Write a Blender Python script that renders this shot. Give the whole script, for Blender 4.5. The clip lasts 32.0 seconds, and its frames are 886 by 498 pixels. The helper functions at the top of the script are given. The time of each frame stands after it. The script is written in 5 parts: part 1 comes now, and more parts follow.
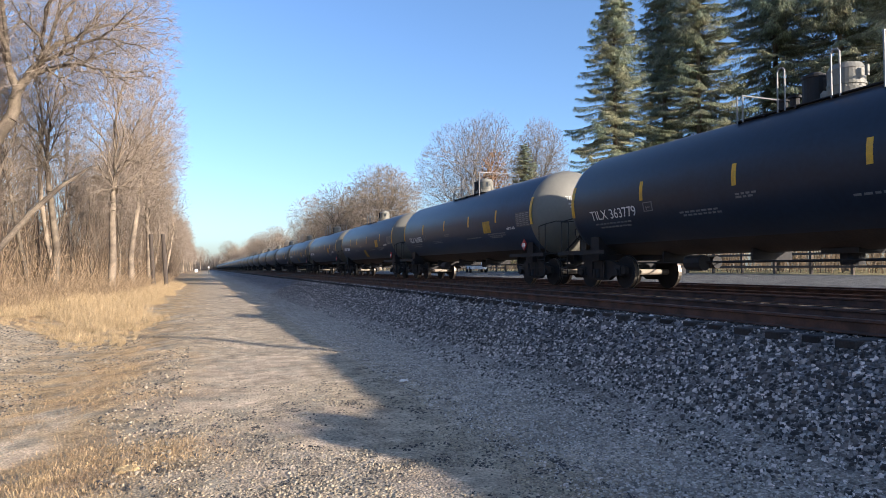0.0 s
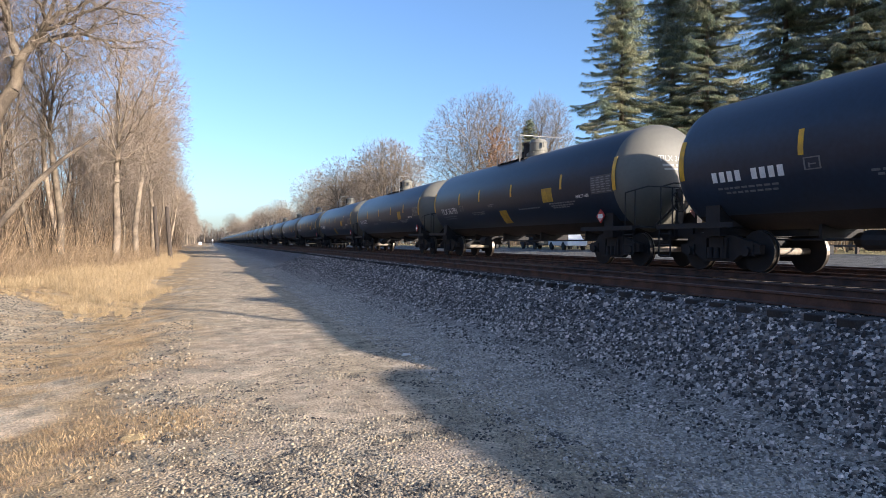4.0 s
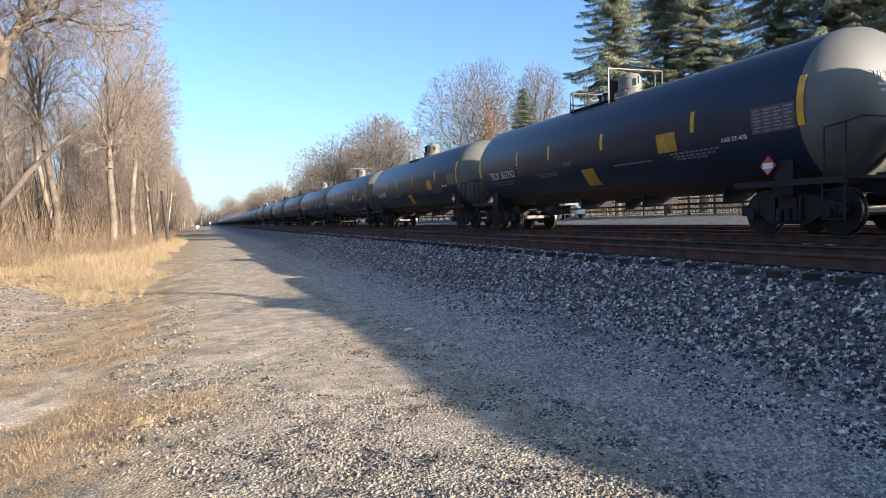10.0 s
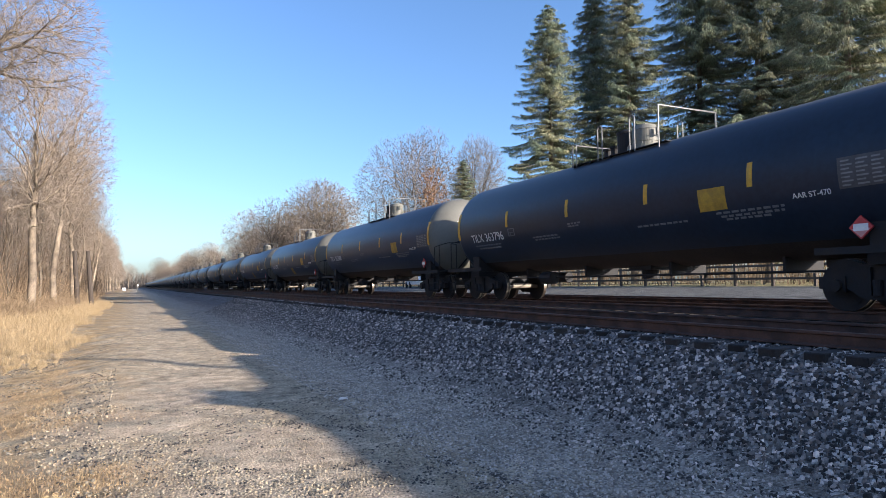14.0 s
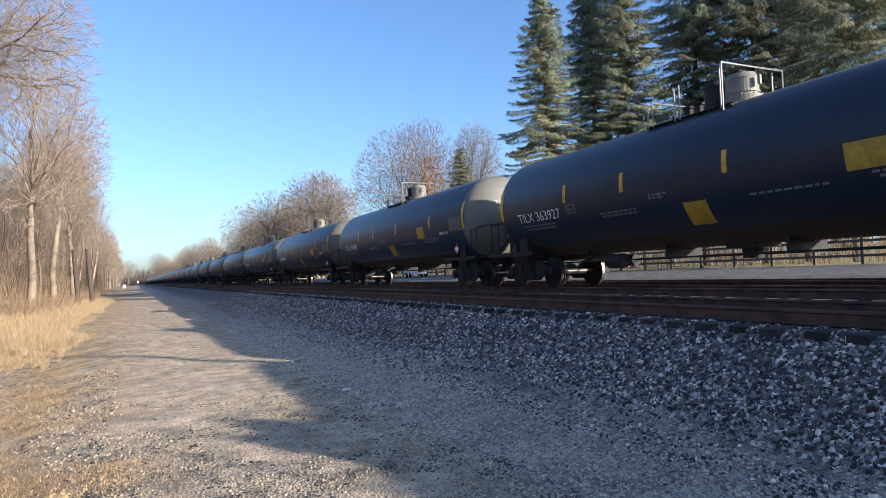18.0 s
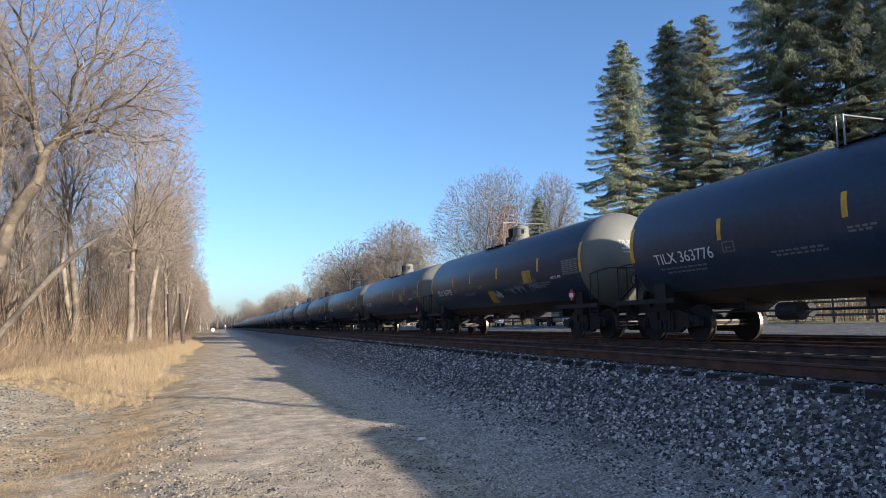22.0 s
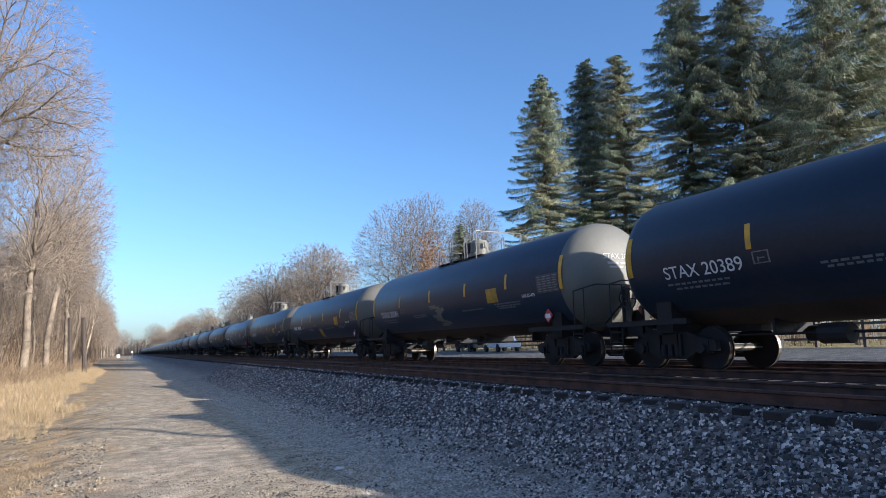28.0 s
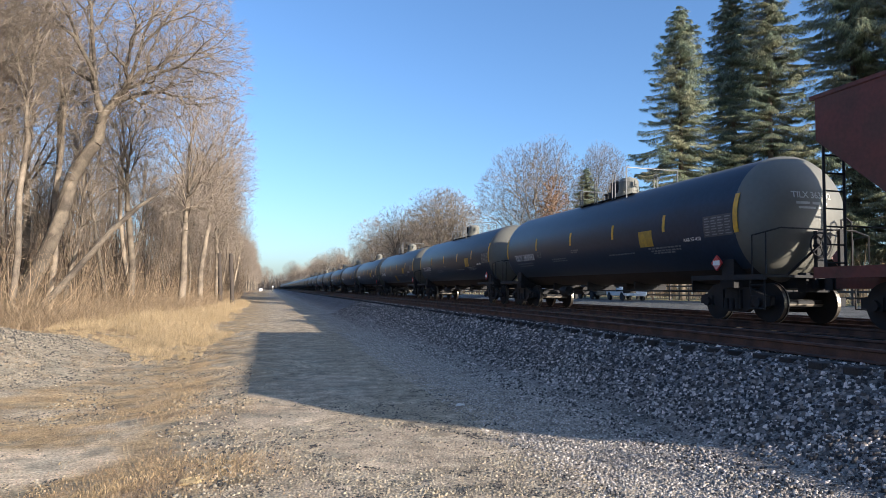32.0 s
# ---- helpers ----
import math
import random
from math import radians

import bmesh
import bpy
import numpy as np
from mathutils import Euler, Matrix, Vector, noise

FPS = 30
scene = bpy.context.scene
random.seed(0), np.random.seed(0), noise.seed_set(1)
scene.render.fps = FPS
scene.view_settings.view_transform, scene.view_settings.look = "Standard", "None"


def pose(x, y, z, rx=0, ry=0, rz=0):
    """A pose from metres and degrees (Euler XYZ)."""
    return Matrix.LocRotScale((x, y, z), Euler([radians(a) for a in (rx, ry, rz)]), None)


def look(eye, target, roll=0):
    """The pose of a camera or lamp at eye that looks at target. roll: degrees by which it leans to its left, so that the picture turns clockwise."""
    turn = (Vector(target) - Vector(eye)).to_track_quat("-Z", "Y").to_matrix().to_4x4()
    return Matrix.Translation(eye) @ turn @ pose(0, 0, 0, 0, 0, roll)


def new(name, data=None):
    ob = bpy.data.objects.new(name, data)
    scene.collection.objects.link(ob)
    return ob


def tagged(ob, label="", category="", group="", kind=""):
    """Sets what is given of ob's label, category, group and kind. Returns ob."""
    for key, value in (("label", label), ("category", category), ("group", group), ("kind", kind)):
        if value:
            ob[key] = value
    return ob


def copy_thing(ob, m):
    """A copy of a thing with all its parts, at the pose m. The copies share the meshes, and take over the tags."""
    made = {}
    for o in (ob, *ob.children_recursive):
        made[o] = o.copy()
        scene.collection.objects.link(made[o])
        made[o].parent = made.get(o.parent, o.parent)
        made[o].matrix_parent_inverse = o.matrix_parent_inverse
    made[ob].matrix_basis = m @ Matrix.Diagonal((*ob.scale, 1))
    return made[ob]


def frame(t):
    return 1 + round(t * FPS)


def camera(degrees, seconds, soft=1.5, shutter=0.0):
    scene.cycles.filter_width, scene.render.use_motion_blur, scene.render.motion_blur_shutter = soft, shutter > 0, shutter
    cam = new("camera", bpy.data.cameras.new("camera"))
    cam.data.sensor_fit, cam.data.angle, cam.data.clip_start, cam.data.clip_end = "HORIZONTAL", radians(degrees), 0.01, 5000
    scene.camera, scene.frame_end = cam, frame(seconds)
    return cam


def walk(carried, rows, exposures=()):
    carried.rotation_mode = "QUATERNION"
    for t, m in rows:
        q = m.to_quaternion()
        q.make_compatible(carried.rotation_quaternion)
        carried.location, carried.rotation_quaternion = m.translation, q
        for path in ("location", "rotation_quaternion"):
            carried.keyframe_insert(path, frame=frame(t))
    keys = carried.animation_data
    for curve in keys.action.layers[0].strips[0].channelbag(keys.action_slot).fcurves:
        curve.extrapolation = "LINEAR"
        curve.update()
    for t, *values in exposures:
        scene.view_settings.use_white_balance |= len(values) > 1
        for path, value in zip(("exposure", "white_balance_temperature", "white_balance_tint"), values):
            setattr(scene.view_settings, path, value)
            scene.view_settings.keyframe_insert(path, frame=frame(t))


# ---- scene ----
EYE = 1.72          # eye above the gravel lane
RAIL = 1.12         # top of the rails above the lane
TRACK_NEAR, TRACK_TRAIN, TRACK_FAR = 7.74, 12.1, 16.4   # track centres
PITCH = 17.8        # tank car length over couplers


def aim(yaw, pitch, roll):
    return pose(0, 0, EYE, 0, 0, yaw) @ pose(0, 0, 0, 90 + pitch) @ pose(0, 0, 0, 0, 0, roll)


cam = camera(69.07, 32.0, soft=0.85)
walk(cam, [(t, aim(y, p, r)) for t, y, p, r in (
    (0, -20.26, 1.68, -0.23), (0.5, -17.61, -0.34, 0.69), (1, -18.93, -1.52, 0.42), (1.5, -17.33, -0.78, -0.68), (2, -12.75, 0.37, 1.04),
    (2.5, -15.37, -0.14, 1.12), (3, -21.62, -2.98, 0.94), (3.5, -20.08, -0.46, 0.46), (5.5, -19.92, -2.64, 0.61), (6, -21.94, -4.34, 0.10),
    (6.5, -22.69, -0.88, -0.01), (7, -20.23, -3.44, -1.22), (7.5, -18.43, -2.48, -1.45), (8, -19.23, -3.92, -1.81), (8.5, -18.80, -4.28, -1.26),
    (9, -18.25, -5.03, -1.95), (9.5, -18.24, -5.13, -2.74), (10, -20.07, -2.86, -1.88), (10.5, -21.19, -1.06, -1.28), (11, -23.36, -1.20, -1.07),
    (11.5, -24.22, -1.80, -0.58), (12, -24.60, -2.37, -0.56), (12.5, -24.62, -2.19, -0.50), (13, -25.41, -0.32, 0.54), (13.5, -24.65, 0.40, 0.58),
    (14, -25.64, 3.00, -0.79), (14.5, -28.37, 3.26, -3.17), (16.5, -26.95, 3.58, -3.05), (17, -26.00, 2.60, -2.33), (17.5, -25.29, 1.48, -2.39),
    (18, -25.69, 2.01, -2.26), (18.5, -25.06, 1.45, -1.79), (19, -24.02, 0.03, -1.54), (19.5, -24.00, -0.18, -1.60), (20, -23.47, 1.53, -1.29),
    (20.5, -20.42, 4.20, -1.33), (21, -19.46, 4.43, -1.66), (21.5, -18.50, 4.26, -1.80), (22, -18.96, 6.55, -1.23), (22.5, -19.54, 3.35, -0.88),
    (23, -18.95, 2.97, -1.27), (23.5, -15.27, 4.41, -1.55), (24, -18.92, 4.57, -1.48), (24.5, -22.80, 1.65, 0.15), (25, -21.21, 3.27, -1.25),
    (25.5, -23.01, 3.36, -1.76), (27.5, -24.56, 6.97, -1.16), (28, -25.94, 8.65, -1.24), (28.5, -23.82, 9.36, -0.86), (29, -23.83, 5.99, -3.84),
    (29.5, -21.79, 7.06, -2.80), (30, -22.59, 5.84, -2.68), (30.5, -23.09, 6.73, 0.35), (31, -21.45, 6.03, -2.28), (31.5, -15.65, 2.42, -1.39),
    (32, -14.99, 3.73, 1.00),
)], exposures=((0, 1.1, 6050, 14), (3, 1.1, 6050, 14), (6, 1.17, 5950, 13), (9, 1.24, 5950, 12), (12, 1.24, 5850, 12), (14, 1.14, 5850, 13), (17, 1.12, 5800, 13), (20, 1.05, 5950, 13), (21, 0.99, 5900, 12), (22, 0.92, 5750, 11), (23, 1.03, 5950, 11), (24, 0.96, 5850, 11), (25, 1.03, 5900, 11), (28, 0.93, 5500, 11), (31, 0.94, 5500, 11), (32, 0.94, 5800, 10)))

# ---- light: low winter sun from behind the camera's right, clear sky ----
SUN_EL, SUN_AZ = 17.0, 144.8     # degrees above the horizon; clockwise from the track's direction
world = bpy.data.worlds.new("sky_world")
world.use_nodes = True
scene.world = world
wn = world.node_tree
sky = wn.nodes.new("ShaderNodeTexSky")
sky.sky_type = 'NISHITA'
sky.sun_disc = False
sky.sun_elevation = radians(SUN_EL)
sky.sun_rotation = radians(SUN_AZ)
sky.air_density, sky.dust_density, sky.ozone_density = 0.98, 1.35, 3.8
wn.links.new(sky.outputs[0], wn.nodes["Background"].inputs[0])
wn.nodes["Background"].inputs[1].default_value = 0.121
sun_data = bpy.data.lights.new("sun", "SUN")
sun_data.energy, sun_data.angle, sun_data.color = 5.0, radians(0.55), (1.0, 0.85, 0.66)
sun = new("sun", sun_data)
ca = math.cos(radians(SUN_EL))
SUN_DIR = Vector((math.sin(radians(SUN_AZ)) * ca, math.cos(radians(SUN_AZ)) * ca, math.sin(radians(SUN_EL))))
sun.matrix_world = look(SUN_DIR * 60, (0, 0, 0))


# ---- materials ----
def material(name, base, rough=0.8, metal=0.0, vary=0.25, scale=6.0, fine=60.0, bump=0.15, bump_dist=0.01,
             dark=None, dark_scale=1.2, dark_mix=0.0, rand=0.0, island=0.0, spec=0.5, skew=1.0):
    """Base colour broken up by coarse and fine noise, a second stain colour, bump, and a change from object to object."""
    m = bpy.data.materials.new(name)
    m.use_nodes = True
    n, l = m.node_tree.nodes, m.node_tree.links
    b = n["Principled BSDF"]
    b.inputs["Roughness"].default_value, b.inputs["Metallic"].default_value = rough, metal
    b.inputs["Specular IOR Level"].default_value = spec
    tc = n.new("ShaderNodeTexCoord")
    n1 = n.new("ShaderNodeTexNoise")
    n1.inputs["Scale"].default_value, n1.inputs["Detail"].default_value = scale, 4
    n2 = n.new("ShaderNodeTexNoise")
    n2.inputs["Scale"].default_value, n2.inputs["Detail"].default_value = fine, 3
    l.new(tc.outputs["Object"], n1.inputs["Vector"])
    l.new(tc.outputs["Object"], n2.inputs["Vector"])
    add = n.new("ShaderNodeMath")
    add.operation = 'ADD'
    l.new(n1.outputs["Fac"], add.inputs[0])
    l.new(n2.outputs["Fac"], add.inputs[1])
    val = n.new("ShaderNodeMapRange")
    val.inputs["From Min"].default_value, val.inputs["From Max"].default_value = 0.6, 1.4
    val.inputs["To Min"].default_value, val.inputs["To Max"].default_value = 1 - vary, 1 + vary
    l.new(add.outputs[0], val.inputs["Value"])
    last = val.outputs[0]
    for amount, node, out in ((rand, "ShaderNodeObjectInfo", "Random"), (island, "ShaderNodeNewGeometry", "Random Per Island")):
        if amount:
            info = n.new(node)
            mr = n.new("ShaderNodeMapRange")
            mr.inputs["To Min"].default_value, mr.inputs["To Max"].default_value = 1 - amount, 1 + amount
            rv = info.outputs[out]
            if skew != 1.0:
                pw = n.new("ShaderNodeMath")
                pw.operation = 'POWER'
                pw.inputs[1].default_value = skew
                l.new(rv, pw.inputs[0])
                rv = pw.outputs[0]
                mr.inputs["From Max"].default_value = 0.62
                mr.clamp = False
            l.new(rv, mr.inputs["Value"])
            mul = n.new("ShaderNodeMath")
            mul.operation = 'MULTIPLY'
            l.new(last, mul.inputs[0])
            l.new(mr.outputs[0], mul.inputs[1])
            last = mul.outputs[0]
    col = n.new("ShaderNodeRGB")
    col.outputs[0].default_value = (*base, 1)
    c_out = col.outputs[0]
    if dark is not None:
        n3 = n.new("ShaderNodeTexNoise")
        n3.inputs["Scale"].default_value, n3.inputs["Detail"].default_value = dark_scale, 5
        l.new(tc.outputs["Object"], n3.inputs["Vector"])
        ramp = n.new("ShaderNodeMapRange")
        ramp.inputs["From Min"].default_value, ramp.inputs["From Max"].default_value = 0.42, 0.62
        ramp.inputs["To Max"].default_value = dark_mix
        l.new(n3.outputs["Fac"], ramp.inputs["Value"])
        mix = n.new("ShaderNodeMix")
        mix.data_type = 'RGBA'
        l.new(ramp.outputs[0], mix.inputs["Factor"])
        l.new(c_out, mix.inputs["A"])
        mix.inputs["B"].default_value = (*dark, 1)
        c_out = mix.outputs["Result"]
    sc = n.new("ShaderNodeVectorMath")
    sc.operation = 'SCALE'
    l.new(c_out, sc.inputs[0])
    l.new(last, sc.inputs["Scale"])
    l.new(sc.outputs[0], b.inputs["Base Color"])
    if bump:
        bp = n.new("ShaderNodeBump")
        bp.inputs["Strength"].default_value, bp.inputs["Distance"].default_value = bump, bump_dist
        l.new(add.outputs[0], bp.inputs["Height"])
        l.new(bp.outputs[0], b.inputs["Normal"])
    return m


M_BLACK = material("black tank paint", (0.020, 0.034, 0.060), 0.40, vary=0.25, scale=0.7, fine=9, bump=0.02, dark=(0.025, 0.027, 0.040), dark_scale=0.45, dark_mix=0.3, rand=0.3, spec=0.29)
M_BLACK.node_tree.nodes["Principled BSDF"].inputs["Sheen Weight"].default_value = 0.04     # faint sheen at grazing angles, standing in for haze over distant cars
M_HEAD = material("pale tank end", (0.135, 0.129, 0.105), 0.62, vary=0.1, scale=0.8, fine=10, bump=0.02, rand=0.1, spec=0.8)
M_BOTTOM = material("rusty underside", (0.040, 0.029, 0.023), 0.8, vary=0.4, scale=1.5, fine=20)
M_STEEL = material("dark running gear", (0.011, 0.011, 0.013), 0.75, vary=0.4, scale=5, fine=40, dark=(0.017, 0.013, 0.011), dark_scale=4, dark_mix=0.7)
M_TREAD = material("worn wheel steel", (0.25, 0.23, 0.20), 0.42, 0.9, vary=0.2, scale=5, fine=60, dark=(0.12, 0.08, 0.06), dark_mix=0.6)
M_AXLE = material("pale dusty axle", (0.30, 0.26, 0.21), 0.7, 0.2, vary=0.25, scale=8, fine=40)
M_YELLOW = material("yellow reflective tape", (0.72, 0.40, 0.02), 0.45, vary=0.15, scale=4, fine=50, bump=0, dark=(0.35, 0.20, 0.05), dark_scale=5, dark_mix=0.5)
M_PANEL = material("faded yellow stencil panel", (0.50, 0.305, 0.03), 0.6, vary=0.2, scale=3, fine=40, bump=0, dark=(0.25, 0.15, 0.03), dark_scale=6, dark_mix=0.6)
M_WORN = material("worn white stencil", (0.45, 0.45, 0.42), 0.7, vary=0.25, scale=6, fine=60, bump=0)
M_WHITE = material("white lettering", (0.78, 0.78, 0.76), 0.6, vary=0.2, scale=5, fine=60, bump=0)
M_GREYTEXT = material("grey stencil table", (0.075, 0.075, 0.08), 0.6, vary=0.3, scale=8, fine=60, bump=0)
M_TABLE = material("stencilled table text", (0.22, 0.22, 0.22), 0.6, vary=0.3, scale=8, fine=60, bump=0)
M_CLUMP = material("pale yellow straw mat", (0.46, 0.34, 0.17), 0.9, vary=0.35, scale=9, fine=70, bump=0.8, bump_dist=0.02)
M_DIM = material("dusty small stencil", (0.17, 0.175, 0.18), 0.6, vary=0.3, scale=8, fine=60, bump=0)
M_RED = material("red placard", (0.55, 0.05, 0.05), 0.5, vary=0.15, scale=8, fine=50, bump=0)
M_PINK = material("pale pink placard base", (0.62, 0.30, 0.28), 0.5, vary=0.15, scale=8, fine=50, bump=0)
M_GALV = material("galvanised handrail", (0.20, 0.197, 0.19), 0.5, 0.3, vary=0.15, scale=10, fine=60, bump=0.03)
M_HOUSING = material("dome housing paint", (0.19, 0.184, 0.15), 0.6, vary=0.2, scale=3, fine=30, dark=(0.12, 0.11, 0.10), dark_scale=3, dark_mix=0.5)
M_HOPPER = material("red-brown hopper paint", (0.13, 0.032, 0.024), 0.6, vary=0.3, scale=0.9, fine=12, bump=0.06, dark=(0.07, 0.03, 0.02), dark_scale=1.2, dark_mix=0.7)
M_RAIL = material("rusty rail", (0.10, 0.05, 0.034), 0.8, vary=0.35, scale=4, fine=50, dark=(0.03, 0.018, 0.014), dark_scale=3, dark_mix=0.7)
M_RAILTOP = material("polished rail head", (0.40, 0.38, 0.36), 0.28, 0.9, vary=0.15, scale=2, fine=30, bump=0.02)
M_TIE = material("creosoted tie", (0.026, 0.021, 0.018), 0.9, vary=0.45, scale=4, fine=45, bump=0.4, rand=0.5, dark=(0.05, 0.042, 0.036), dark_scale=3, dark_mix=0.3)
M_STONE = material("ballast stone", (0.25, 0.212, 0.185), 0.9, vary=0.3, scale=15, fine=90, bump=0.3, rand=0.5, island=0.9, skew=3.0)
# grey stone with its colour raised to lift ground in the train's shadow
M_STONE_GREY = material("grey shoulder stone", (0.42, 0.37, 0.315), 0.9, vary=0.25, scale=15, fine=90, bump=0.3, rand=0.3, island=0.62)
# dark stones, which also carry the shaded pits of the gravel in their colour
M_STONE_DARK = material("dark lane stone", (0.055, 0.050, 0.045), 0.9, vary=0.3, scale=15, fine=90, bump=0.3, island=0.5)
M_STONE_TAN = material("tan lane stone", (0.36, 0.29, 0.195), 0.9, vary=0.25, scale=15, fine=90, bump=0.3, rand=0.2, island=0.42)
M_STONE_WARM = material("lane gravel stone", (0.285, 0.243, 0.178), 0.9, vary=0.25, scale=15, fine=90, bump=0.3, rand=0.2, island=0.55)
M_BARK = material("grey bark", (0.25, 0.20, 0.145), 0.9, vary=0.5, scale=3, fine=25, bump=0.8, bump_dist=0.04, rand=0.5, dark=(0.085, 0.066, 0.05), dark_scale=1.1, dark_mix=0.8)
M_LEAF = material("rusty oak leaves", (0.27, 0.15, 0.075), 0.8, vary=0.3, scale=0.8, fine=6, bump=0, island=0.5)
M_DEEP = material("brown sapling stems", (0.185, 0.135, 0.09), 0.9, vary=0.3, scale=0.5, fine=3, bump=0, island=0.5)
M_TWIG = material("brown winter twigs", (0.235, 0.19, 0.148), 0.9, vary=0.25, scale=0.6, fine=4, bump=0, rand=0.25)
M_BRUSH = material("tan brush", (0.30, 0.215, 0.13), 0.9, vary=0.3, scale=0.7, fine=4, bump=0, rand=0.2, island=0.55)
# the second, olive colour paints sunlit patches into the needles
M_NEEDLE = material("spruce needles", (0.14, 0.168, 0.10), 0.6, vary=0.3, scale=0.5, fine=5, bump=0, rand=0.25, island=0.7, dark=(0.25, 0.22, 0.115), dark_scale=0.4, dark_mix=0.65)
M_GRASS = material("dry tall grass", (0.37, 0.275, 0.155), 0.85, vary=0.35, scale=0.5, fine=4, bump=0, island=0.5)
M_STRAW = material("dead tufts", (0.38, 0.27, 0.145), 0.9, vary=0.45, scale=1.5, fine=5, bump=0, island=0.65, dark=(0.24, 0.155, 0.082), dark_scale=1.6, dark_mix=0.8)
M_WOOD = material("weathered fence wood", (0.085, 0.065, 0.048), 0.85, vary=0.3, scale=4, fine=40, bump=0.3)
M_POLE = material("dark pole wood", (0.07, 0.055, 0.045), 0.9, vary=0.3, scale=3, fine=30, bump=0.4)
M_CLEAR = material("white painted metal", (0.75, 0.75, 0.74), 0.4, vary=0.08, scale=3, fine=20, bump=0)
M_GLASS = material("dark car glass", (0.02, 0.025, 0.03), 0.1, vary=0.1, bump=0)
M_TYRE = material("tyre rubber", (0.02, 0.02, 0.02), 0.9, vary=0.2)
M_PAPER = material("pale litter", (0.70, 0.68, 0.64), 0.8, vary=0.1, bump=0.1)


SANDY = ((1.5, 7.1, 0.9, 0.9), (-0.1, 9.2, 0.9, 0.9), (1.9, 4.9, 0.5, 0.35), (0.9, 11.5, 1.0, 1.6), (0.4, 5.6, 0.35, 0.3))     # trodden patches of the lane: place and radii


def ground_material():
    """Gravel, lane dirt, straw and mown ground mixed by place."""
    m = bpy.data.materials.new("ground")
    m.use_nodes = True
    n, l = m.node_tree.nodes, m.node_tree.links
    b = n["Principled BSDF"]
    b.inputs["Roughness"].default_value = 0.95
    b.inputs["Specular IOR Level"].default_value = 0.2
    tc = n.new("ShaderNodeTexCoord")
    P = tc.outputs["Object"]
    sep = n.new("ShaderNodeSeparateXYZ")
    l.new(P, sep.inputs[0])

    def noise_tex(scale, detail=4):
        t = n.new("ShaderNodeTexNoise")
        t.inputs["Scale"].default_value, t.inputs["Detail"].default_value = scale, detail
        l.new(P, t.inputs["Vector"])
        return t.outputs["Fac"]

    def rng(v, a, b_, lo=0.0, hi=1.0):
        t = n.new("ShaderNodeMapRange")
        for k, x in zip(("From Min", "From Max", "To Min", "To Max"), (a, b_, lo, hi)):
            t.inputs[k].default_value = x
        l.new(v, t.inputs["Value"])
        return t.outputs[0]

    def math2(op, a, b_):
        t = n.new("ShaderNodeMath")
        t.operation = op
        for i, v in enumerate((a, b_)):
            if isinstance(v, (int, float)):
                t.inputs[i].default_value = v
            else:
                l.new(v, t.inputs[i])
        return t.outputs[0]

    def mixc(f, a, c):
        t = n.new("ShaderNodeMix")
        t.data_type = 'RGBA'
        l.new(f, t.inputs["Factor"])
        for k, v in (("A", a), ("B", c)):
            if isinstance(v, tuple):
                t.inputs[k].default_value = (*v, 1)
            else:
                l.new(v, t.inputs[k])
        return t.outputs["Result"]

    def stones(scale, lo, hi):
        v = n.new("ShaderNodeTexVoronoi")
        v.inputs["Scale"].default_value = scale
        l.new(P, v.inputs["Vector"])
        c = n.new("ShaderNodeSeparateColor")
        l.new(v.outputs["Color"], c.inputs[0])
        return mixc(c.outputs[0], lo, hi), v.outputs["Distance"]

    coarse, dist_c = stones(26.0, (0.045, 0.04, 0.042), (0.34, 0.315, 0.31))
    gravel, dist_g = stones(44.0, (0.17, 0.138, 0.098), (0.58, 0.485, 0.35))
    fineg = stones(80.0, (0.32, 0.255, 0.17), (0.58, 0.47, 0.325))[0]
    def cracks(scale, width):
        v = n.new("ShaderNodeTexVoronoi")
        v.feature = 'DISTANCE_TO_EDGE'
        v.inputs["Scale"].default_value = scale
        l.new(P, v.inputs["Vector"])
        return rng(v.outputs["Distance"], width, 0.0)

    big = noise_tex(0.35)
    mid = noise_tex(1.3)
    small = noise_tex(7.0)
    lane = rng(math2('ADD', mid, math2('MULTIPLY', small, 0.35)), 0.50, 0.78)
    base = mixc(lane, gravel, fineg)
    shade_tone = rng(big, 0.3, 0.7, 0.0, 0.5)
    base = mixc(shade_tone, base, (0.46, 0.365, 0.255))
    x_edge = math2('ADD', sep.outputs[0], math2('MULTIPLY', mid, 2.6))
    # compacted grey lane towards the rails, its colour lifted where the train's shadow lies
    grey = rng(x_edge, 3.4, 5.4)
    chips = stones(52.0, (0.17, 0.15, 0.125), (0.74, 0.655, 0.56))[0]
    base = mixc(math2('MULTIPLY', grey, 0.8), base, chips)
    # ballast shoulder
    bal = rng(math2('ADD', sep.outputs[0], math2('MULTIPLY', small, 0.9)), 4.7, 5.8)
    base = mixc(bal, base, coarse)
    # shade between the stones put into the colour, here thick and there thin
    gap_shade = math2('MULTIPLY', math2('MAXIMUM', cracks(26.0, 0.26), cracks(58.0, 0.2)), math2('MAXIMUM', rng(noise_tex(7.0, 5), 0.52, 0.66), math2('MULTIPLY', grey, 0.8)))
    base = mixc(math2('MULTIPLY', gap_shade, 0.65), base, (0.075, 0.062, 0.05))
    # near ground is darkened as well, for the shade among loose stones
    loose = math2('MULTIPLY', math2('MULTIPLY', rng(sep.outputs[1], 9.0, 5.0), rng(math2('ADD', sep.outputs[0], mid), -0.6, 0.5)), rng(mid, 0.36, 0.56))
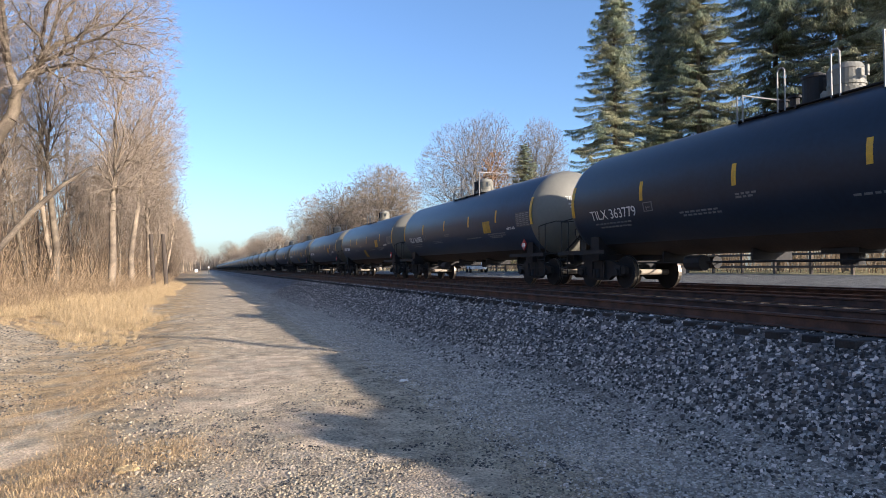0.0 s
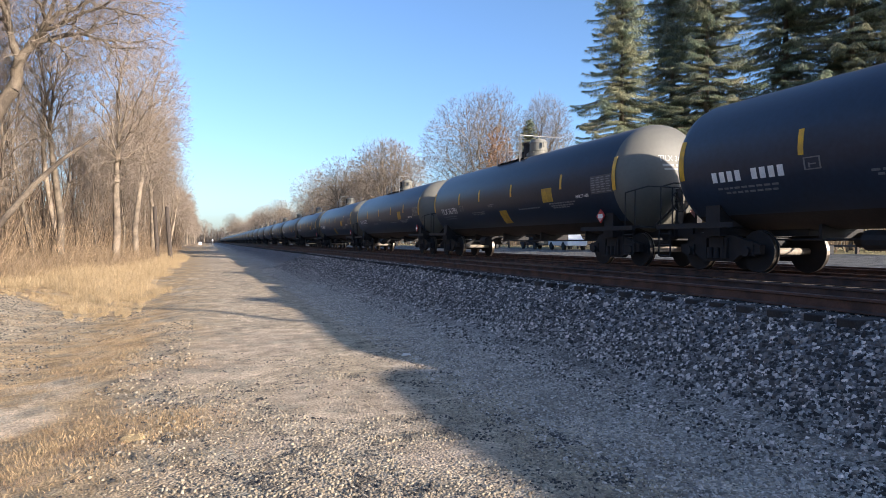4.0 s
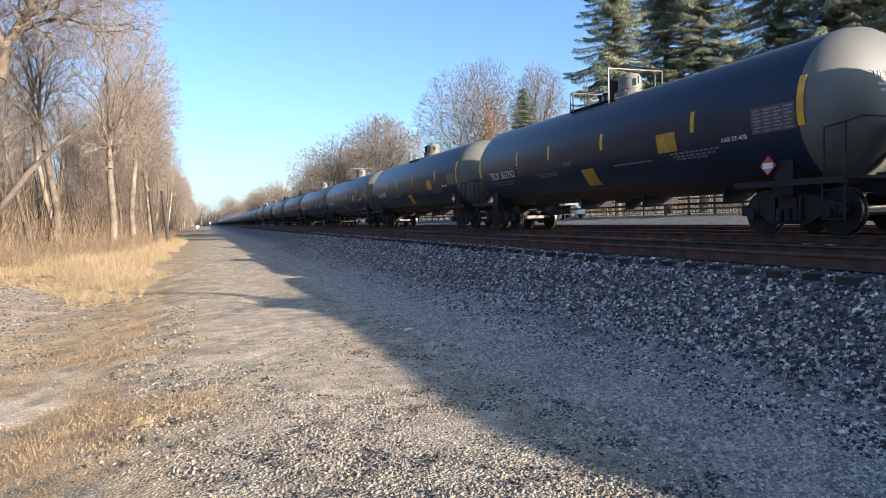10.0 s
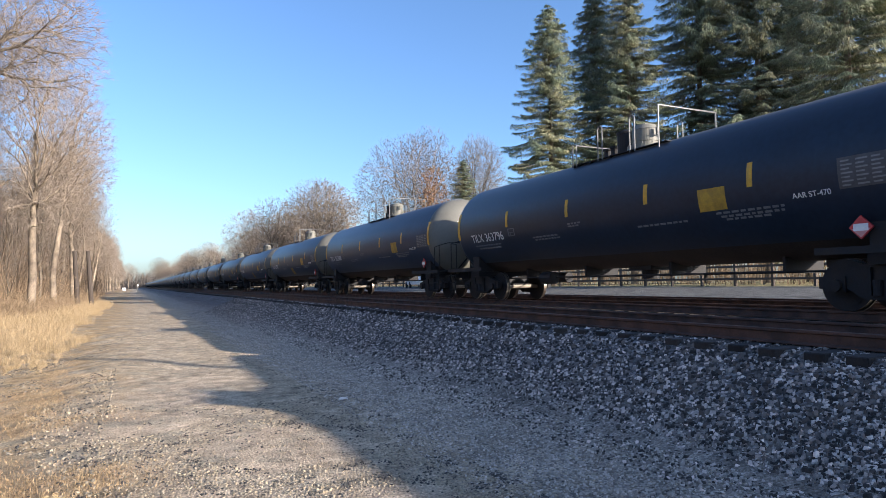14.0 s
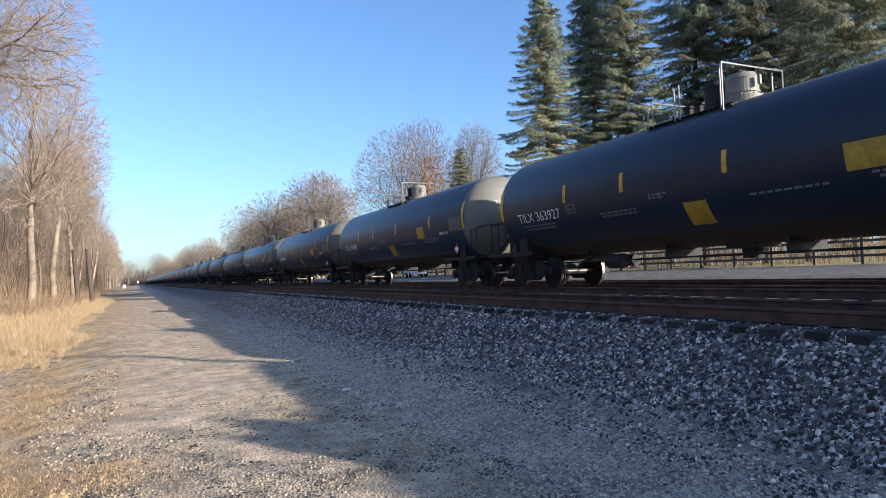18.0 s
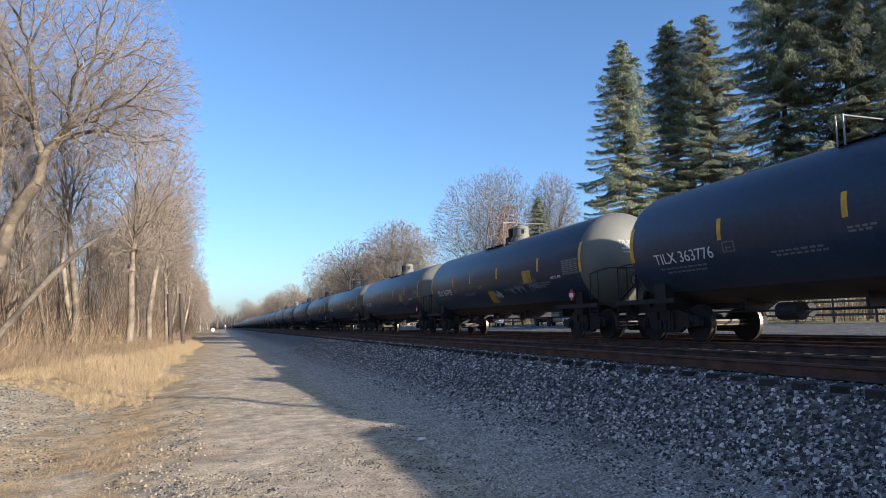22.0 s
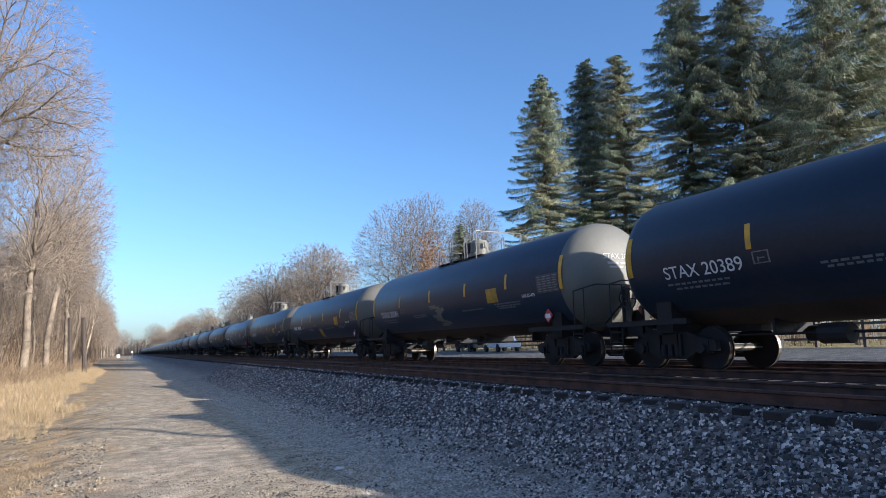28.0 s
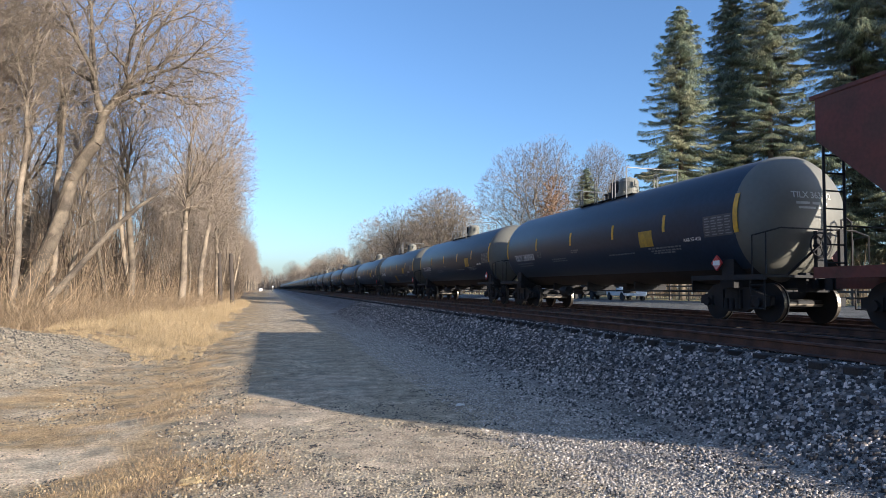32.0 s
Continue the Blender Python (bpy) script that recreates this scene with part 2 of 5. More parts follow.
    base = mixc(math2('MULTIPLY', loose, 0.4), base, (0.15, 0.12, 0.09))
    # dead grass and sand on the verge
    straw_n = noise_tex(0.75, 5)
    verge = rng(math2('ADD', sep.outputs[0], math2('MULTIPLY', mid, 1.8)), 1.3, -0.4)
    straw = math2('MULTIPLY', verge, rng(straw_n, 0.36, 0.49))
    base = mixc(math2('MULTIPLY', straw, 0.85), base, mixc(noise_tex(16.0, 5), (0.15, 0.095, 0.05), (0.60, 0.43, 0.22)))
    def oval(cx, cy, rx, ry, soft):
        dx = math2('DIVIDE', math2('SUBTRACT', sep.outputs[0], cx), rx)
        dy = math2('DIVIDE', math2('SUBTRACT', sep.outputs[1], cy), ry)
        d = math2('ADD', math2('MULTIPLY', dx, dx), math2('MULTIPLY', dy, dy))
        return rng(math2('ADD', d, math2('MULTIPLY', mid, 1.2)), 1.6 + soft, 1.6 - soft)

    # trodden patches with few stones
    for cx, cy, rx, ry in SANDY:
        base = mixc(math2('MULTIPLY', oval(cx, cy, rx, ry, 0.5), 0.7), base, mixc(small, (0.36, 0.28, 0.195), (0.52, 0.42, 0.305)))
    # bare pale sand
    base = mixc(math2('MULTIPLY', oval(-3.0, 7.7, 1.5, 0.9, 0.35), 0.85), base, mixc(small, (0.54, 0.42, 0.285), (0.72, 0.58, 0.41)))
    # far verge under the tall grass and wood floor
    wood = rng(math2('ADD', sep.outputs[0], math2('MULTIPLY', mid, 1.5)), -2.5, -5.5)
    far = rng(sep.outputs[1], 14.0, 24.0)
    base = mixc(math2('MULTIPLY', wood, far), base, mixc(small, (0.22, 0.14, 0.075), (0.36, 0.25, 0.13)))
    # the heap of gravel at the wood's edge
    base = mixc(oval(-9.5, 17.0, 6.4, 6.9, 0.3), base, mixc(math2('MULTIPLY', mid, 0.8), gravel, (0.24, 0.20, 0.14)))
    # pale lot beyond the tracks
    lot = rng(sep.outputs[0], 18.6, 19.6)
    base = mixc(lot, base, mixc(small, (0.04, 0.042, 0.036), (0.20, 0.195, 0.185)))
    lawn = rng(math2('ADD', sep.outputs[0], math2('MULTIPLY', mid, 3.0)), 31.0, 33.0)
    base = mixc(lawn, base, mixc(small, (0.25, 0.21, 0.10), (0.40, 0.33, 0.17)))
    # dull greenish fines in drifts
    drift = math2('MULTIPLY', rng(noise_tex(1.7, 5), 0.50, 0.62), rng(sep.outputs[0], 3.2, 1.0))
    base = mixc(math2('MULTIPLY', drift, 0.6), base, mixc(noise_tex(22.0, 4), (0.13, 0.12, 0.085), (0.36, 0.33, 0.255)))
    # grain of every size that the stones leave out
    grain = math2('MULTIPLY', rng(noise_tex(34.0, 5), 0.34, 0.66, 0.70, 1.48), math2('MULTIPLY', rng(noise_tex(3.2, 5), 0.32, 0.68, 0.66, 1.26), rng(noise_tex(0.9, 3), 0.35, 0.65, 0.86, 1.12)))
    worn = n.new("ShaderNodeVectorMath")
    worn.operation = 'SCALE'
    l.new(base, worn.inputs[0])
    l.new(grain, worn.inputs["Scale"])
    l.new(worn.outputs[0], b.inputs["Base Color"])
    bp = n.new("ShaderNodeBump")
    bp.inputs["Strength"].default_value, bp.inputs["Distance"].default_value = 0.6, 0.03
    h = math2('ADD', math2('MULTIPLY', dist_g, -1.0), math2('ADD', math2('MULTIPLY', small, 0.35), math2('MULTIPLY', noise_tex(60.0, 3), 0.45)))
    h = math2('ADD', h, math2('MULTIPLY', math2('MULTIPLY', dist_c, -2.0), bal))
    l.new(h, bp.inputs["Height"])
    l.new(bp.outputs[0], b.inputs["Normal"])
    return m


M_GROUND = ground_material()


# ---- building helpers ----
def mesh_ob(name, bm_or_data, mat, parent=None, label="", smooth=False):
    """Link one bmesh (or mesh) as one object, under its thing if one is given."""
    if isinstance(bm_or_data, bmesh.types.BMesh):
        me = bpy.data.meshes.new(name)
        bm_or_data.to_mesh(me)
        bm_or_data.free()
    else:
        me = bm_or_data
    if mat and not me.materials:
        me.materials.append(mat)
    if smooth:
        me.polygons.foreach_set("use_smooth", [True] * len(me.polygons))
    ob = new(name, me)
    if parent:
        ob.parent = parent
    if label:
        ob["label"] = label
    return ob


def part(name, bm, mat, parent, label="", smooth=False):
    return mesh_ob(name, bm, mat, parent, label, smooth)


def box(bm, x0, x1, y0, y1, z0, z1, m=None):
    r = bmesh.ops.create_cube(bm, size=1.0, matrix=(m or Matrix()) @ Matrix.LocRotScale(((x0 + x1) / 2, (y0 + y1) / 2, (z0 + z1) / 2), None, (x1 - x0, y1 - y0, z1 - z0)))
    return r["verts"]


def tube(bm, points, radius, sides=6):
    """A round bar through the points, its rings carried along without twist."""
    pts = [Vector(p) for p in points]
    ways = [(b - a).normalized() for a, b in zip(pts, pts[1:])]
    rings, a = [], None
    for i, p in enumerate(pts):
        w0, w1 = ways[max(i - 1, 0)], ways[min(i, len(ways) - 1)]
        d = (w0 + w1).normalized()
        a = d.orthogonal() if a is None else a - d * a.dot(d)
        a = a.normalized() if a.length > 0.05 else d.orthogonal().normalized()
        c = d.cross(a)
        rr = radius[i] if isinstance(radius, (list, tuple)) else radius
        bend = w1 - w0
        wide = min(1.6, 1 / max(0.3, w0.dot(d)))
        bend = bend.normalized() if bend.length > 1e-4 else a
        ring = []
        for k in range(sides):
            o = (a * math.cos(k * math.tau / sides) + c * math.sin(k * math.tau / sides)) * rr
            ring.append(bm.verts.new(p + o + bend * o.dot(bend) * (wide - 1)))
        rings.append(ring)
    for r0, r1 in zip(rings, rings[1:]):
        for k in range(sides):
            bm.faces.new((r0[k], r0[(k + 1) % sides], r1[(k + 1) % sides], r1[k]))
    bm.faces.new(rings[0][::-1])
    bm.faces.new(rings[-1])


def disc(bm, centre, axis, radius, depth, sides=24, r2=None):
    q = Vector(axis).to_track_quat("Z", "Y").to_matrix().to_4x4()
    bmesh.ops.create_cone(bm, cap_ends=True, segments=sides, radius1=radius, radius2=radius if r2 is None else r2, depth=depth, matrix=Matrix.Translation(centre) @ q)


def raw_mesh(name, verts, faces):
    me = bpy.data.meshes.new(name)
    me.from_pydata(verts, [], faces)
    me.update()
    return me


# ---- ground ----
def step(a, b, v):
    t = min(1.0, max(0.0, (v - a) / (b - a)))
    return t * t * (3 - 2 * t)


def ground_z(x, y):
    z = 0.10 * step(3.4, 4.7, x) + 0.73 * min(1.0, max(0.0, (x - 4.6) / 1.75)) + 0.09 * step(6.42, 6.56, x)
    z += 0.20 * step(18.0, 20.5, x) + 0.2 * step(21.0, 33.0, x)
    z += 0.14 * step(-3.0, -7.0, x) * step(8, 20, y)
    z -= 0.19 * step(-0.3, -2.4, x) * step(-6.0, -4.0, x) * step(32, 23, y)
    d = math.hypot((x + 9.5) / 6.5, (y - 17.0) / 7.0)
    z += 0.85 * step(1.0, 0.1, d)
    if -14 < x < 6.3 and -5 < y < 60:
        z += 0.035 * noise.noise((x * 0.55, y * 0.4, 1.0)) + 0.016 * noise.noise((x * 2.1, y * 2.1, 5.0))
    return z


def build_ground():
    xs = [-2500, -900, -300, -120, -60, -35, -22] + [-16 + 0.5 * i for i in range(32)] + [0.25 * i for i in range(26)] + [6.42, 6.49, 6.56, 7.0, 7.5, 10, 13, 16, 17.5, 18, 18.5, 19, 19.5, 20, 20.5, 21, 24, 28, 32, 34, 40, 60, 120, 300, 900, 2500]
    ys = [-2500, -900, -300, -100, -40, -20, -10, -6] + [-4 + 0.3 * i for i in range(110)] + [29.5 + i for i in range(32)] + [64, 70, 80, 95, 120, 160, 220, 300, 420, 600, 900, 1500, 3500]
    verts = [(x, y, ground_z(x, y)) for y in ys for x in xs]
    nx = len(xs)
    faces = [(j * nx + i, j * nx + i + 1, (j + 1) * nx + i + 1, (j + 1) * nx + i) for j in range(len(ys) - 1) for i in range(nx - 1)]
    g = mesh_ob("ground", raw_mesh("ground", verts, faces), M_GROUND, smooth=True)
    return tagged(g, "gravel lane, stone ballast and dry verge beside the railway", "ground", kind="structure")


ground = build_ground()

# ---- tracks: rails here, ties with the small pieces at the end ----
def rail_mesh(y0, y1):
    """Flat-bottomed rail, running along y, foot at z = 0."""
    prof = [(-0.075, 0), (0.075, 0), (0.075, 0.012), (0.012, 0.03), (0.010, 0.125), (0.036, 0.138), (0.036, 0.165), (0.028, 0.172)]
    prof = prof + [(-x, z) for x, z in reversed(prof[2:])]
    ys = [y0, y0 + 60, y1 - 100, y1]
    verts = [(x, y, z) for y in ys for x, z in prof]
    k = len(prof)
    faces = [(j * k + i, j * k + (i + 1) % k, (j + 1) * k + (i + 1) % k, (j + 1) * k + i) for j in range(len(ys) - 1) for i in range(k)]
    faces += [tuple(range(k)), tuple(range((len(ys) - 1) * k, len(ys) * k))]
    me = raw_mesh("rail", verts, faces)
    me.materials.append(M_RAIL)
    me.materials.append(M_RAILTOP)
    for p in me.polygons:
        if p.normal.z > 0.9 and p.center.z > 0.16:
            p.material_index = 1
    return me


tracks = []
RAIL_MESH = rail_mesh(-60, 1500)
for cx, what in ((TRACK_NEAR, "empty nearest railway track with rusty rails on wooden ties"), (TRACK_TRAIN, "middle railway track under the tank train"), (TRACK_FAR, "far railway track beyond the train")):
    tr = tagged(new("track"), what, "railway track", group="parallel tracks", kind="structure")
    tr.location = (cx, 0, RAIL - 0.172)
    for sx in (-0.752, 0.752):
        r = mesh_ob("rail", RAIL_MESH, None, tr)
        r.location = (sx, 0, 0)
    tracks.append(tr)


# ---- the train ----
TANK_R, TANK_Z, TANK_HALF, HEAD = 1.55, 2.48, 7.47, 0.80
STRIPE_END = 7.525        # the end stripes stand this far from the car's middle


def on_tank(off, angle, lift=0.0):
    """A place on the camera's side of the tank: metres behind the leading end stripe, degrees above the tank's waist."""
    a = radians(angle)
    r = TANK_R + lift
    return Vector((-r * math.cos(a), STRIPE_END - off, TANK_Z + r * math.sin(a)))


def on_head(x, z, lift=0.010):
    """A place on the dished trailing end, x across and z above the tank's axis."""
    dep = HEAD * (1 - math.sqrt(1 - (x * x + z * z) / TANK_R ** 2))
    return Vector((x, -(TANK_HALF + HEAD) + dep - lift, TANK_Z + z))


def tank_patch(bm, o0, o1, a0, a1, lift=0.006, steps=None):
    """A thin sheet bent round the tank."""
    k = steps or max(2, int(abs(a1 - a0) / 5))
    rows = [[bm.verts.new(on_tank(o, a0 + (a1 - a0) * i / k, lift)) for o in (o0, o1)] for i in range(k + 1)]
    rows_in = [[bm.verts.new(on_tank(o, a0 + (a1 - a0) * i / k, -0.004)) for o in (o0, o1)] for i in range(k + 1)]
    for i in range(k):
        bm.faces.new((rows[i][0], rows[i][1], rows[i + 1][1], rows[i + 1][0]))
        for s in (0, 1):
            bm.faces.new((rows[i][s], rows[i + 1][s], rows_in[i + 1][s], rows_in[i][s]))
    for i in (0, k):
        bm.faces.new((rows[i][0], rows[i][1], rows_in[i][1], rows_in[i][0]))


def tank_shell_mesh(seg):
    """Round tank with dished ends and a rust-coloured belly."""
    prof = [(-TANK_HALF - HEAD * math.sin(t), TANK_R * math.cos(t)) for t in [math.pi / 2 * i / 7 for i in range(7, -1, -1)]]
    prof[0] = (prof[0][0], 0.02)
    prof += [(-y, r) for y, r in reversed(prof[:8])]
    verts, faces = [], []
    for y, r in prof:
        for k in range(seg):
            a = k * math.tau / seg
            verts.append((r * math.sin(a), y, TANK_Z + r * math.cos(a)))
    for j in range(len(prof) - 1):
        for k in range(seg):
            faces.append((j * seg + k, j * seg + (k + 1) % seg, (j + 1) * seg + (k + 1) % seg, (j + 1) * seg + k))
    faces += [tuple(range(seg)), tuple(range((len(prof) - 1) * seg, len(prof) * seg))[::-1]]
    me = raw_mesh("shell", verts, faces)
    me.materials.append(M_BLACK)
    me.materials.append(M_BOTTOM)
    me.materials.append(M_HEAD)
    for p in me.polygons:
        # trailing end takes the paler material, the leading end stays black
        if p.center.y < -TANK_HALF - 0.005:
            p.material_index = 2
        elif p.center.z < TANK_Z - TANK_R * 0.80:
            p.material_index = 1
    bm = bmesh.new()
    bm.from_mesh(me)
    bmesh.ops.recalc_face_normals(bm, faces=bm.faces)
    bm.to_mesh(me)
    bm.free()
    me.polygons.foreach_set("use_smooth", [True] * len(me.polygons))
    return me


def wheelset_mesh():
    """Two flanged wheels on an axle along x, at the origin."""
    bm = bmesh.new()
    for s in (-1, 1):
        for x, r, d in ((0.752, 0.457, 0.10), (0.690, 0.485, 0.03)):
            disc(bm, (s * x, 0, 0), (1, 0, 0), r, d, 28)
        disc(bm, (s * 0.810, 0, 0), (1, 0, 0), 0.36, 0.02, 24, 0.34)
        disc(bm, (s * 0.83, 0, 0), (1, 0, 0), 0.13, 0.10, 16)
        disc(bm, (s * 1.0, 0, 0), (1, 0, 0), 0.085, 0.22, 12)
    tread = len(bm.faces)
    disc(bm, (0, 0, 0), (1, 0, 0), 0.085, 1.4, 14)
    bm.faces.ensure_lookup_table()
    for f in bm.faces[tread:]:
        f.material_index = 2
    for f in bm.faces[:tread]:
        c = f.calc_center_median()
        if abs(f.normal.x) < 0.3 and math.hypot(c.y, c.z) > 0.4:
            f.material_index = 1
    # bolt marks that show the wheel turning
    for s in (-1, 1):
        for k in range(3):
            a = k * math.tau / 3
            disc(bm, (s * 1.115, 0.045 * math.cos(a), 0.045 * math.sin(a)), (1, 0, 0), 0.016, 0.02, 6)
    me = bpy.data.meshes.new("wheelset")
    bm.to_mesh(me)
    bm.free()
    for m in (M_STEEL, M_TREAD, M_AXLE):
        me.materials.append(m)
    return me


def bogie_mesh():
    """Cast side frames with springs, bolster and brake beams, rail top at z = 0."""
    bm = bmesh.new()
    for s in (-1, 1):
        x = s * 1.0
        prof = [(-1.22, 0.40), (-1.22, 0.60), (-0.95, 0.66), (-0.45, 0.82), (0.45, 0.82), (0.95, 0.66), (1.22, 0.60), (1.22, 0.40), (0.72, 0.40), (0.42, 0.22), (-0.42, 0.22), (-0.72, 0.40)]
        a = [bm.verts.new((x - 0.07, y, z)) for y, z in prof]
        b = [bm.verts.new((x + 0.07, y, z)) for y, z in prof]
        bm.faces.new(a)
        bm.faces.new(b[::-1])
        for i in range(len(prof)):
            j = (i + 1) % len(prof)
            bm.faces.new((a[i], b[i], b[j], a[j]))
        for y in (-0.2, 0, 0.2):
            disc(bm, (x + s * 0.09, y, 0.42), (0, 0, 1), 0.075, 0.26, 10)
        for y in (-0.89, 0.89):
            box(bm, x - 0.10, x + 0.10, y - 0.16, y + 0.16, 0.36, 0.62)
            disc(bm, (x + s * 0.12, y, 0.457), (1, 0, 0), 0.11, 0.10, 12)
        box(bm, x - 0.09 + s * 0.05, x + 0.09 + s * 0.05, -0.34, -0.28, 0.30, 0.76)
        box(bm, x - 0.09 + s * 0.05, x + 0.09 + s * 0.05, 0.28, 0.34, 0.30, 0.76)
    box(bm, -1.12, 1.12, -0.22, 0.22, 0.54, 0.78)
    for y in (-0.42, 0.42):
        tube(bm, [(-0.85, y, 0.38), (0, y * 0.9, 0.36), (0.85, y, 0.38)], 0.05, 6)
    bmesh.ops.recalc_face_normals(bm, faces=bm.faces)
    me = bpy.data.meshes.new("bogie")
    bm.to_mesh(me)
    bm.free()
    me.materials.append(M_STEEL)
    return me


WHEELSET, BOGIE = wheelset_mesh(), bogie_mesh()


def add_bogie(car, y):
    bg = mesh_ob("bogie", BOGIE, None, car)
    bg.location = (0, y, 0)
    for k, dy in enumerate((-0.89, 0.89)):
        w = mesh_ob("wheelset", WHEELSET, None, bg, "steel wheels on a pale axle")
        w.location = (0, dy, 0.457)
    return bg


def tank_car(full=True, even=True):
    car = tagged(new("tank_car"), "black jacketed railway tank car with yellow reflective stripes", "tank car", group="tank cars of the train")
    mesh_ob("shell", tank_shell_mesh(56 if full else 28), None, car)
    # stub sills, bolster saddles, side sill of the end platforms
    for s in (-1, 1):
        bm = bmesh.new()
        box(bm, -0.19, 0.19, s * 5.2, s * 8.45, 0.80, 1.12)
        box(bm, -0.33, 0.33, s * 8.1, s * 8.35, 0.72, 1.16)
        part("stub_sill", bm, M_STEEL, car)
        bm = bmesh.new()
        for x in (-1, 1):
            vs = [(x * 0.25, 1.00), (x * 1.22, 0.98), (x * 1.22, 1.50), (x * 1.10, 1.45), (x * 0.66, 1.14), (x * 0.25, 1.02)]
            a = [bm.verts.new((vx, s * 6.85 - 0.22, vz)) for vx, vz in vs]
            b = [bm.verts.new((vx, s * 6.85 + 0.22, vz)) for vx, vz in vs]
            bm.faces.new(a)
            bm.faces.new(b[::-1])
            for i in range(6):
                bm.faces.new((a[i], b[i], b[(i + 1) % 6], a[(i + 1) % 6]))
        box(bm, -1.25, 1.25, s * 6.85 - 0.25, s * 6.85 + 0.25, 0.80, 0.98)
        bmesh.ops.recalc_face_normals(bm, faces=bm.faces)
        part("bolster_saddle", bm, M_STEEL, car)
        bm = bmesh.new()
        box(bm, -0.10, 0.10, s * 8.40, s * 8.86, 0.82, 1.02)
        box(bm, -0.17, 0.17, s * 8.70, s * 8.90, 0.76, 1.10)
        part("coupler", bm, M_STEEL, car)
        bm = bmesh.new()
        box(bm, -1.52, 1.52, s * 8.05, s * 8.42, 1.04, 1.10)
        box(bm, -1.56, -1.46, s * 5.9, s * 8.42, 0.98, 1.10)
        box(bm, 1.46, 1.56, s * 5.9, s * 8.42, 0.98, 1.10)
        part("end_platform", bm, M_STEEL, car)
        if full:
            bm = bmesh.new()
            for x in (-1.45, 1.45):
                tube(bm, [(x, s * 8.38, 1.1), (x, s * 8.38, 2.05), (x * 0.72, s * 8.38, 2.16)], 0.018, 5)
                tube(bm, [(x, s * 7.95, 1.1), (x, s * 7.95, 2.0), (x, s * 8.38, 2.05)], 0.018, 5)
            tube(bm, [(-1.05, s * 8.40, 2.16), (1.05, s * 8.40, 2.16)], 0.018, 5)
            part("end_handrail", bm, M_STEEL, car)
            for x in (-1.50, 1.50):
                bm = bmesh.new()
                tube(bm, [(x, s * 7.95, 1.05), (x, s * 7.95, 0.33), (x, s * 8.38, 0.33), (x, s * 8.38, 1.05)], 0.02, 5)
                lad = part("ladder", bm, M_STEEL, car)
                for z in (0.60, 0.86):
                    bm = bmesh.new()
                    tube(bm, [(x, s * 7.95, z), (x, s * 8.38, z)], 0.016, 5)
                    part("rung", bm, M_STEEL, lad)
        add_bogie(car, s * 6.85)
    # bottom outlet, brake gear
    bm = bmesh.new()
    disc(bm, (0, -0.35, 0.80), (0, 0, 1), 0.22, 0.34, 14)
    box(bm, -0.36, 0.36, -0.75, 0.05, 0.86, 0.97)
    part("bottom_outlet", bm, M_STEEL, car)
    if full:
        bm = bmesh.new()
        for x in (-0.55, 0.55):
            tube(bm, [(x, -6.3, 0.72), (x, 6.3, 0.72)], 0.022, 5)
        disc(bm, (-0.62, 3.3, 0.70), (0, 1, 0), 0.19, 0.55, 12)
        disc(bm, (0.5, 4.2, 0.72), (0, 1, 0), 0.16, 0.8, 12)
        for y in (-4.6, -1.6, 1.6, 4.6):
            box(bm, -0.58, 0.58, y - 0.03, y + 0.03, 0.70, 1.02)
        part("brake_rigging", bm, M_STEEL, car)
    # dome platform on top
    top = TANK_Z + TANK_R
    for x0, x1 in ((-0.80, -0.50), (0.50, 0.80)) if full else ((-0.80, -0.50),):
        bm = bmesh.new()
        box(bm, x0, x1, -1.85 if even else -0.7, 1.80, top - 0.20 if not full else top - 0.15, top - 0.13)
        part("platform_board", bm, M_STEEL, car)
    for y in (-0.65, 0.2, 1.0, 1.75) if full else ():
        bm = bmesh.new()
        box(bm, -0.82, 0.82, y - 0.025, y + 0.025, top - 0.19, top - 0.15)
        part("platform_bracket", bm, M_STEEL, car)
    bm = bmesh.new()
    disc(bm, (0, -0.30, top + 0.02), (0, 0, 1), 0.46, 0.14, 32)
    disc(bm, (0, -0.30, top + 0.26), (0, 0, 1), 0.34, 0.50, 32)
    disc(bm, (0, -0.30, top + 0.20), (0, 0, 1), 0.36, 0.04, 32)
    disc(bm, (0, -0.30, top + 0.56), (0, 0, 1), 0.35, 0.12, 32, 0.28)
    disc(bm, (0, -0.30, top + 0.63), (0, 0, 1), 0.28, 0.04, 32, 0.16)
    for k in range(10):
        a = k * math.tau / 10
        disc(bm, (0.41 * math.cos(a), -0.30 + 0.41 * math.sin(a), top + 0.11), (0, 0, 1), 0.022, 0.05, 6)
    box(bm, -0.06, 0.06, -0.38, -0.22, top + 0.62, top + 0.68)
    box(bm, -0.03, 0.03, -0.77, -0.71, top + 0.30, top + 0.50)
    part("dome_housing", bm, M_HOUSING, car, "pale round valve housing")
    if full:
        for x in (-0.82, 0.82):
            # paired posts along the platform
            posts = [[(x, 1.72, top - 0.2), (x, 1.72, top + 0.42)], [(x, 1.56, top - 0.2), (x, 1.56, top + 0.42)]]
            if even:        # tall hoops on either side of the housing
                posts += [[(x, y, top - 0.2), (x, y, top + 0.66), (x, y - 0.05, top + 0.72), (x, y - 0.13, top + 0.72), (x, y - 0.18, top + 0.66), (x, y - 0.18, top - 0.2)] for y in (0.62, -0.62)]
            else:
                posts += [[(x, y, top - 0.2), (x, y, top + h)] for y, h in ((0.87, 0.58), (0.72, 0.60), (-0.42, 0.70))]
